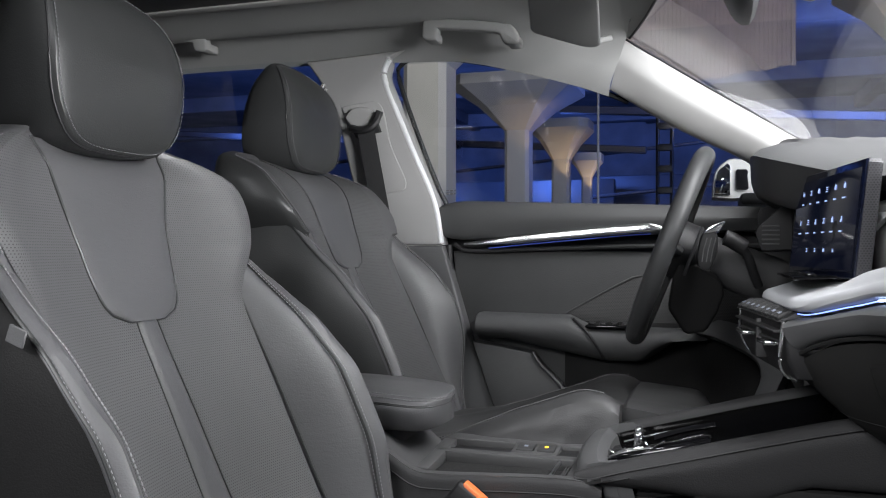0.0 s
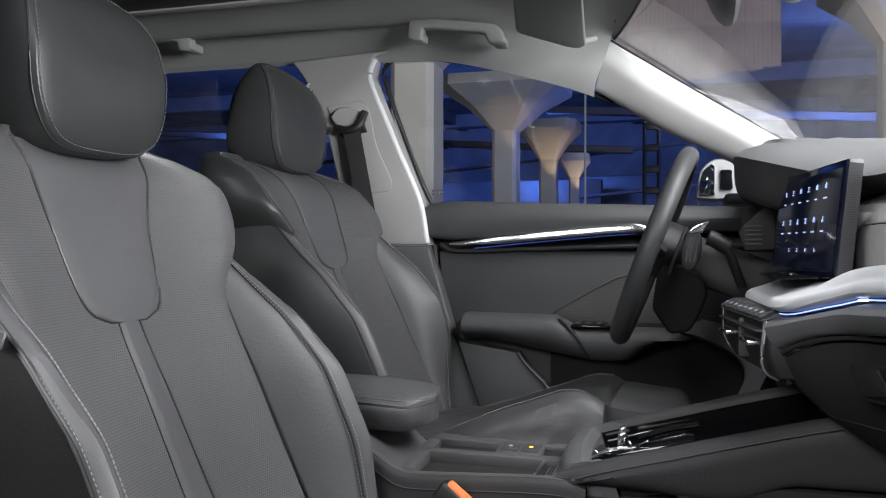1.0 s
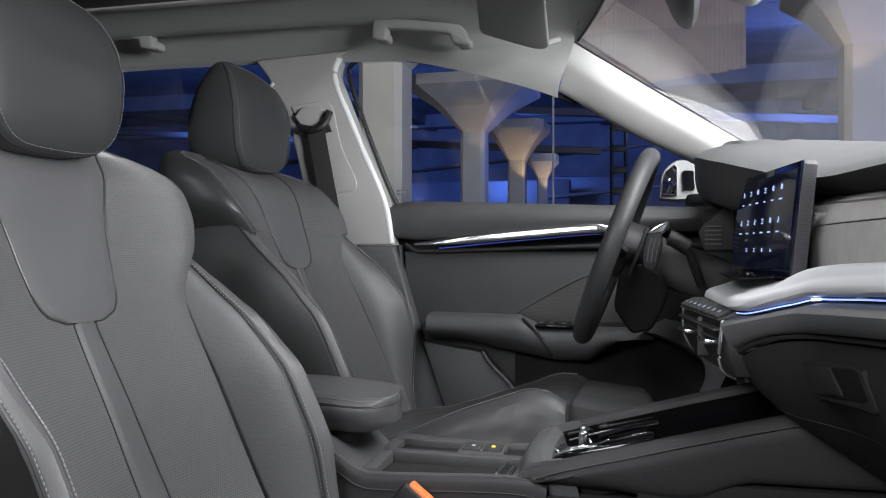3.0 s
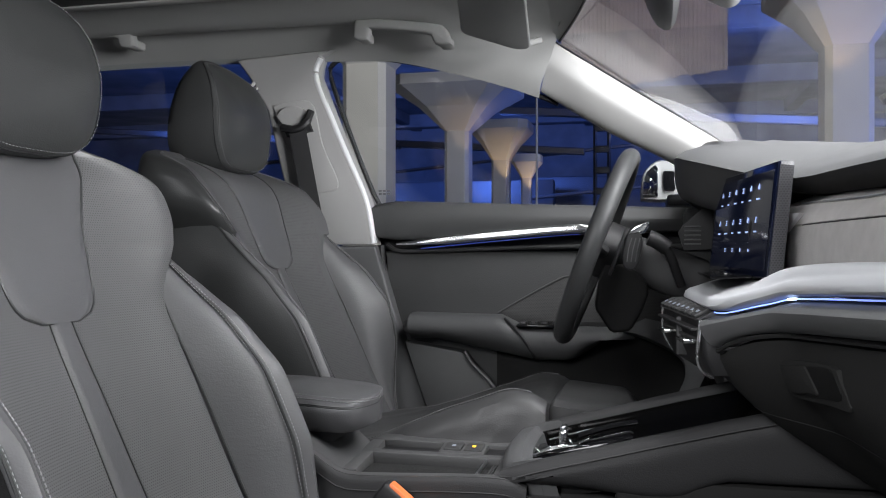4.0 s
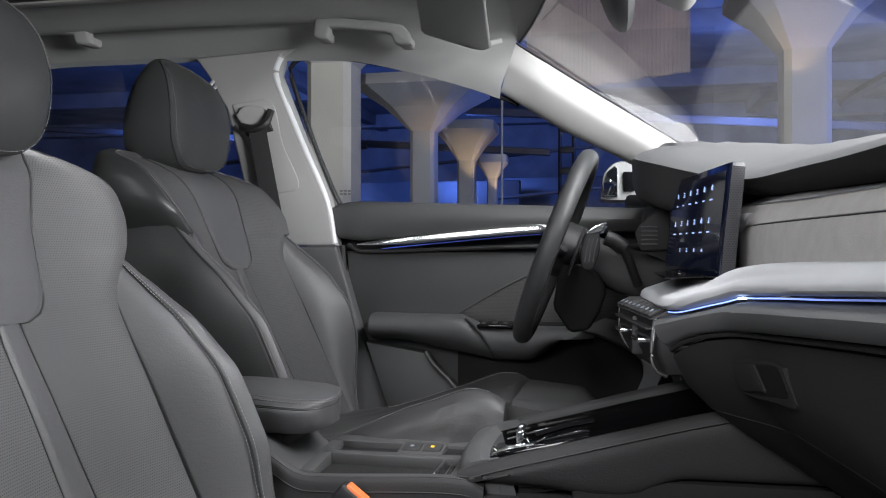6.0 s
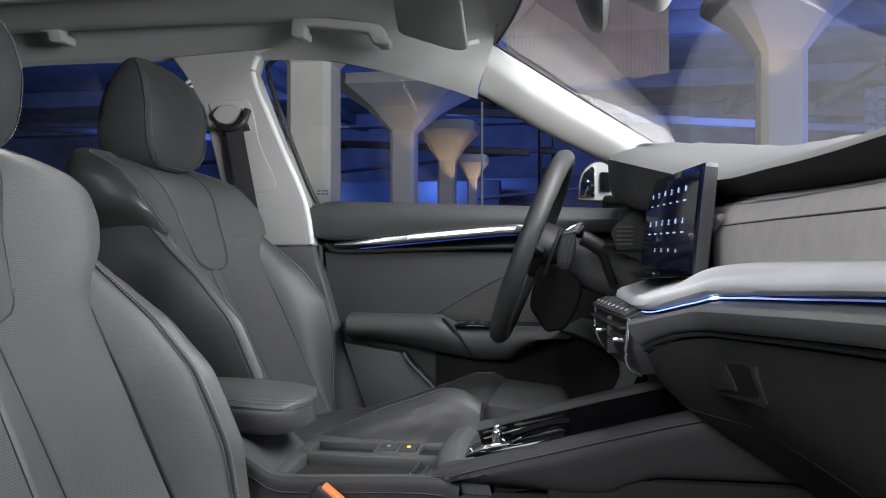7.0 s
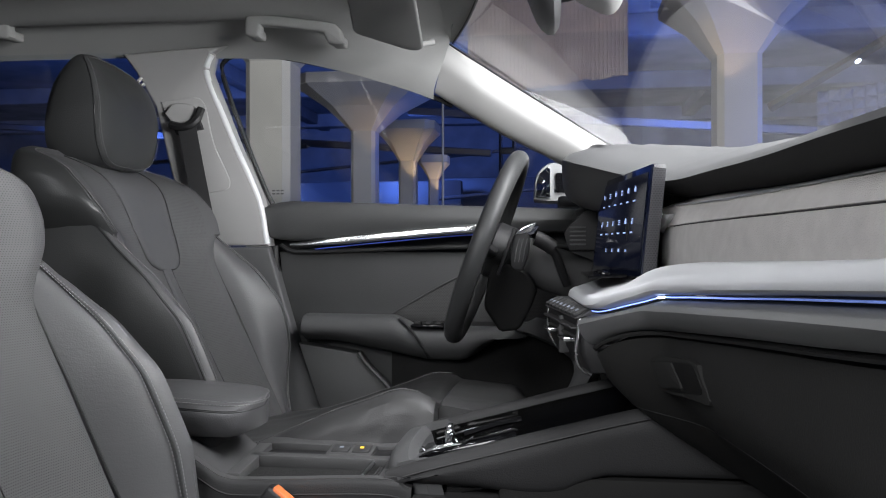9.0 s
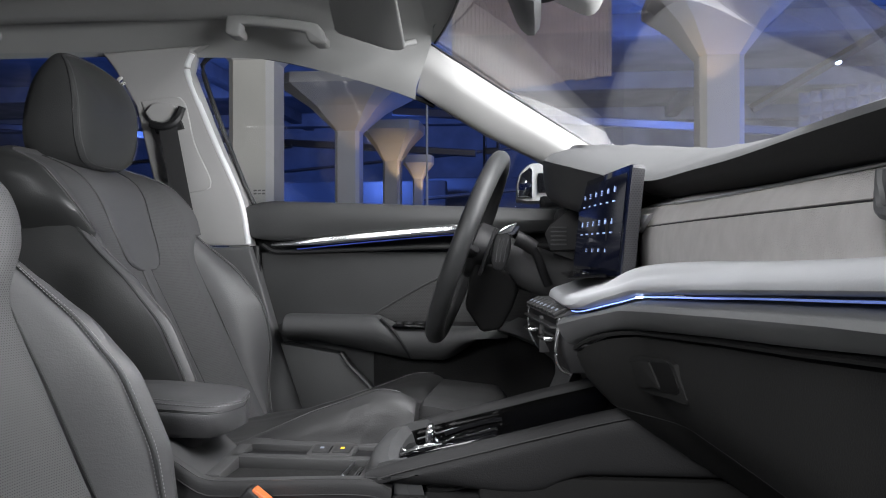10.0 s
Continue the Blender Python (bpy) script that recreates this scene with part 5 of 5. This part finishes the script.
for s in (-1, 1):
    part("paddle", slab([(0.03, -0.03), (0.075, -0.04), (0.095, 0.01), (0.085, 0.055), (0.05, 0.04)], lambda a, b, e, s=s: c + lat * (s * (a + 0.035)) + up * b + fwd * (0.042 + e), 0.006, 0.002), BLACK, wheel)
    part("thumb_chrome", slab([(0.1695, 0.964), (0.183, 0.9775), (0.206, 0.9865), (0.209, 0.984), (0.198, 0.9685), (0.180, 0.964)], lambda a, b, e, s=s: (a, 0.385 + s * (0.112 - e), b), 0.006, 0.0015), CHROME, wheel)
    pad_ = part("thumb_pad", slab(smooth2([(0.166, 0.962), (0.182, 0.969), (0.194, 0.963), (0.196, 0.940), (0.189, 0.912), (0.180, 0.897), (0.164, 0.901), (0.160, 0.925)], 36, True), lambda a, b, e, s=s: (a, 0.385 + s * (0.110 - e), b), 0.02, 0.003), BLACK, wheel, "black thumb control with pale ribs")
    for k in range(3):
        part("rib", tube([(0.168 + 0.0075 * k, 0.385 + s * 0.1105, 0.912), (0.171 + 0.0080 * k, 0.385 + s * 0.1105, 0.935), (0.177 + 0.0075 * k, 0.385 + s * 0.1105, 0.956)], 0.0013, 6), GREY, pad_)
part("lower_spoke", slab([(0.126, 0.915), (0.165, 0.905), (0.190, 0.890), (0.204, 0.870), (0.207, 0.850), (0.196, 0.818), (0.178, 0.786), (0.170, 0.779), (0.142, 0.775), (0.134, 0.779), (0.108, 0.818), (0.106, 0.830), (0.114, 0.880)], lambda a, b, e: (a, 0.325 + e, b), 0.12, 0.007, 3), SIDE_BLACK, wheel, "black lower spoke and airbag cover")
stalk = thing("column_stalk", "black gear selector stalk on the steering column", "stalk", at=(0.26, 0.30, 0.87))
part("stalk_arm", tube(spline([(0.266, 0.305, 0.868), (0.255, 0.29, 0.897), (0.245, 0.277, 0.925), (0.232, 0.270, 0.944)], 14), 0.0085, 10), BLACK, stalk)
part("stalk_head", tube(spline([(0.240, 0.270, 0.938), (0.230, 0.268, 0.945), (0.217, 0.266, 0.953), (0.207, 0.265, 0.957)], 10), 0.0145, 14), BLACK, stalk)

# ---------------- centre console ----------------
con = thing("centre_console", "dark grey centre console rising towards the dashboard", "console", kind="structure", at=(0, 0.03, 0.33))
# raised front part: trough between two padded flanks
YN, YF = -0.062, 0.135


def rim_z(x):
    return lerp_table([(-0.03, 0.592), (0.0, 0.602), (0.05, 0.618), (0.15, 0.645), (0.25, 0.672), (0.37, 0.702), (0.6, 0.745)], x)[0]


for side_y, sgn in ((YN, -1), (YF, 1)):
    rows = []
    for k in range(30):
        x = -0.012 + 0.60 * k / 29
        z = rim_z(x) + (0.024 if sgn > 0 else 0)
        bottom = lerp_table([(-0.012, 0.585), (0.04, 0.582), (0.12, 0.580), (0.205, 0.572), (0.246, 0.574), (0.287, 0.592), (0.32, 0.602), (0.6, 0.605)], x)[0]
        o = 0.012 * min(1, k / 3)
        g = 0.034 if sgn < 0 else 0.020
        rows.append([(x, side_y - sgn * g, z - 0.035), (x, side_y - sgn * g * 0.88, z - 0.008), (x, side_y - sgn * g * 0.6, z), (x, side_y - sgn * 0.004, z + 0.002), (x, side_y + sgn * (o * 0.4), z - 0.006), (x, side_y + sgn * o, z - 0.022), (x, side_y + sgn * o, (z + bottom) / 2), (x, side_y + sgn * o * 0.6, bottom + 0.01), (x, side_y - sgn * 0.01, bottom)])
    rows = [sm(r, 26) for r in rows]
    part("flank", grid(rows, True, True), FLANK, con, "padded grey console flank")
    part("flank_seam", tube([(-0.005 + 0.59 * k / 29, side_y + sgn * 0.0115, rim_z(-0.005 + 0.59 * k / 29) - 0.012 + (0.024 if sgn > 0 else 0)) for k in range(1, 30)], 0.0012, 6), BLACK, con)
nose = spline([(0.02, YN + 0.012, 0.606), (-0.006, YN + 0.015, 0.600), (-0.014, 0.0, 0.612), (-0.012, 0.08, 0.618), (-0.004, YF - 0.012, 0.618), (0.03, YF - 0.02, 0.63)], 24)
rows = [[p + Vector((0.045, 0, 0.006)), p + Vector((0.03, 0, 0.016)), p + Vector((0.01, 0, 0.012)), p, p + Vector((-0.002, 0, -0.02)), p + Vector((0.02, 0, -0.05)), p + Vector((0.06, 0, -0.05))] for p in nose]
part("nose", grid(rows, True, True), GREY, con, "rounded grey front edge of the selector tray")
part("tray_floor", slab([(0.02, 0.592), (0.15, 0.634), (0.37, 0.692), (0.60, 0.734), (0.60, 0.66), (0.02, 0.55)], lambda a, b, e: (a, YN + 0.028 + e, b), 0.150, 0), TRAY_BLACK, con, "glossy black tray")
part("tray_wall", slab([(0.03, 0.600), (0.60, 0.735)] + [(x, rim_z(x) + 0.013) for x in (0.60, 0.37, 0.25, 0.15, 0.05, 0.03)], lambda a, b, e: (a, YF - 0.026 + e, b), 0.004, 0), TRAY_BLACK, con)
part("side_lower", box((-0.05, 0.033, 0.44), (1.3, 0.204, 0.25), 0.01), DARK, con)
part("side_lower_front", box((0.415, 0.033, 0.50), (0.51, 0.200, 0.205), 0.01), GLOVE, con)
# open tray behind it, with its raised edge
rail = spline([(-0.42, YN - 0.01, 0.628), (-0.345, YN - 0.01, 0.622), (-0.315, YN - 0.01, 0.612), (-0.285, YN - 0.01, 0.594), (-0.262, YN - 0.01, 0.583), (-0.22, YN - 0.008, 0.580), (-0.02, YN - 0.006, 0.588), (0.03, YN - 0.005, 0.575)], 44)
part("tray_edge", grid([sm([p + Vector((0, 0.03, -0.03)), p + Vector((0, 0.020, 0.0)), p + Vector((0, 0.010, 0.004)), p, p + Vector((0, -0.003, -0.012))], 12) + [p + Vector((0, -0.003, -0.25)), p + Vector((0, 0.015, -0.25))] for p in rail], True, True), FLANK, con)
part("tray_edge_cap", grid([[p + Vector((0, 0.024, 0.0005)), p + Vector((0, 0.012, 0.0048)), p + Vector((0, 0.002, 0.0030)), p + Vector((0, 0.002, -0.004)), p + Vector((0, 0.024, -0.006))] for p in rail], True, True), RAIL, con, "grey raised lip of the open tray")
part("side_line", tube([p + Vector((0.0, -0.0035, -0.020)) for p in rail], 0.0012, 6), BLACK, con)
part("bracket", grid([sm([(-0.43, y, 0.640), (-0.35, y, 0.632), (-0.315, y, 0.614), (-0.29, y, 0.592), (-0.262, y, 0.575), (-0.24, y, 0.566)], 16) for y in (-0.055, 0.0, 0.06, 0.135)]), RAIL, con)


def plate_z(y):
    return 0.586 + 0.085 * (y + 0.06)


def plate(x0, x1, y0, y1, lift=0.0):
    zc = plate_z((y0 + y1) / 2) + lift
    return box(((x0 + x1) / 2, (y0 + y1) / 2, zc - 0.012), (x1 - x0, y1 - y0, 0.024), 0.003, 2, Matrix.Rotation(math.atan(0.085), 3, "X").to_4x4())


part("tray_rail", plate(-0.262, 0.0, 0.036, 0.056), RAIL, con)
part("tray_rail", plate(-0.262, 0.0, 0.104, 0.138), RAIL, con)
part("tray_rail", plate(-0.268, -0.244, -0.05, 0.105), RAIL, con)
part("tray_rail", plate(-0.026, 0.0, -0.05, 0.105), RAIL, con)
part("tray_floor_mat", box((-0.135, -0.005, 0.572), (0.22, 0.085, 0.006), 0.001), CARPET_SHADE, con, "black tray mat")
part("bar_slot", box((-0.19, 0.080, 0.585), (0.11, 0.05, 0.006), 0.001), BLACK, con)
part("bar_bridge", plate(-0.137, -0.058, 0.054, 0.106, 0.0005), RAIL, con)
for k, (x, mt) in enumerate(((-0.114, MARK), (-0.079, AMBER))):
    cb = part("console_button", box((x, 0.080, plate_z(0.080) + 0.001), (0.030, 0.036, 0.006), 0.002, 2, Matrix.Rotation(math.atan(0.085), 3, "X").to_4x4()), DARK, con)
    part("button_mark", box((x, 0.078, plate_z(0.078) + 0.0044), (0.006, 0.007, 0.001), 0, 1, Matrix.Rotation(math.atan(0.085), 3, "X").to_4x4()), mt, cb)
part("bar_slot", box((-0.040, 0.080, 0.590), (0.035, 0.045, 0.006), 0.001), BLACK, con)
part("shutter", merged([box((-0.038 + 0.0045 * k, -0.005, 0.580), (0.003, 0.080, 0.006), 0.0008) for k in range(4)]), DARK, con)
part("shutter_pull", box((-0.050, 0.000, 0.5885), (0.0045, 0.088, 0.005), 0.0015, 2, Matrix.Rotation(radians(-25), 3, "Y").to_4x4()), SATIN, con, "chrome shutter pull")
selector = thing("gear_selector", "chrome-edged gear selector in the console tray", "gear selector", at=(0.09, 0.03, 0.62))
part("selector_base", box((0.105, 0.03, 0.622), (0.17, 0.09, 0.02), 0.006, 2, Matrix.Rotation(radians(-14), 3, "Y").to_4x4()), GLOSS, selector)
part("selector_lever", box((0.076, 0.034, 0.632), (0.014, 0.03, 0.034), 0.005, 3), CHROME, selector)
part("selector_tip", box((0.076, 0.034, 0.650), (0.010, 0.022, 0.012), 0.004, 3), SATIN, selector)
for y0, x0, x1 in ((-0.020, 0.034, 0.10), (-0.006, 0.045, 0.085), (0.07, 0.05, 0.17)):
    part("chrome_fin", tube(spline([(x0, y0, rim_z(x0) + 0.004), ((x0 + x1) / 2, y0 - 0.006, rim_z((x0 + x1) / 2) + 0.007), (x1, y0 + 0.004, rim_z(x1) + 0.003)], 8), 0.0024, 6), CHROME, selector)
for x0, a0 in ((0.040, 40), (0.052, -35), (0.092, 50), (0.110, -30)):
    part("chrome_facet", box((x0, 0.004, rim_z(x0) + 0.004), (0.016, 0.010, 0.0025), 0.0008, 1, Matrix.Rotation(radians(a0), 3, "Y").to_4x4()), CHROME, selector)
part("selector_ridge", tube(spline([(0.10, 0.03, 0.640), (0.15, 0.035, 0.656), (0.19, 0.04, 0.664)], 10), 0.010, 8, flat=0.5), GLOSS, selector)

rows = []
for k in range(44):
    f = k / 43
    x = -0.62 + 0.384 * (1 - (1 - f) ** 1.9)
    r = max(0.0, (x + 0.292) / 0.056)
    hw = 0.070 * math.sqrt(max(0.012, 1 - min(1, r) ** 2.6))
    zt, zb = 0.703 - 0.012 * max(0, (x + 0.40) / 0.17), 0.632 + 0.014 * r * r
    rows.append([(x, 0.045 + hw * a, zb + (zt - zb) * b) for a, b in ((-0.75, 0), (-0.95, 0.2), (-1.0, 0.5), (-1.0, 0.64), (-0.975, 0.68), (-0.99, 0.72), (-0.94, 0.84), (-0.84, 0.91), (-0.4, 1.01), (0.3, 1.08), (0.8, 1.09), (0.95, 1.02), (1.0, 0.85), (1.0, 0.4), (0.8, 0))])
arm = part("armrest", grid(rows, True, True), LEATHER, con, "grey leather armrest with pale stitching")
part("armrest_seam", tube([Vector(r[4]) for r in rows] + [Vector(r[12]) for r in rows[::-1][:12]], 0.0012, 6), LEATHER_DARK, arm)
for a, b in ((6, 12), (7, 11)):
    part("stitching", seam([Vector(r[a]) + Vector((0.0004, -0.0004, 0.0006)) for r in rows] + [Vector(r[b]) + Vector((0.0005, 0, 0.001)) for r in rows[::-1][:10]]), STITCH, arm)
part("hinge_base", box((-0.40, 0.045, 0.61), (0.18, 0.10, 0.06), 0.02, 3), DARK, arm)
buckle = thing("belt_buckle", "black belt buckle with an orange release button", "belt buckle", at=(-0.165, -0.09, 0.53))
bm_rot = Matrix.Rotation(radians(38), 3, "Y").to_4x4()
part("buckle_body", box((-0.150, -0.098, 0.540), (0.10, 0.026, 0.04), 0.006, 3, bm_rot), BLACK, buckle)
part("release_button", box((-0.142, -0.099, 0.558), (0.075, 0.020, 0.010), 0.003, 2, bm_rot), ORANGE, buckle, "orange release button")
part("buckle_stalk", box((-0.16, -0.098, 0.46), (0.02, 0.016, 0.16), 0.004), BLACK, buckle)
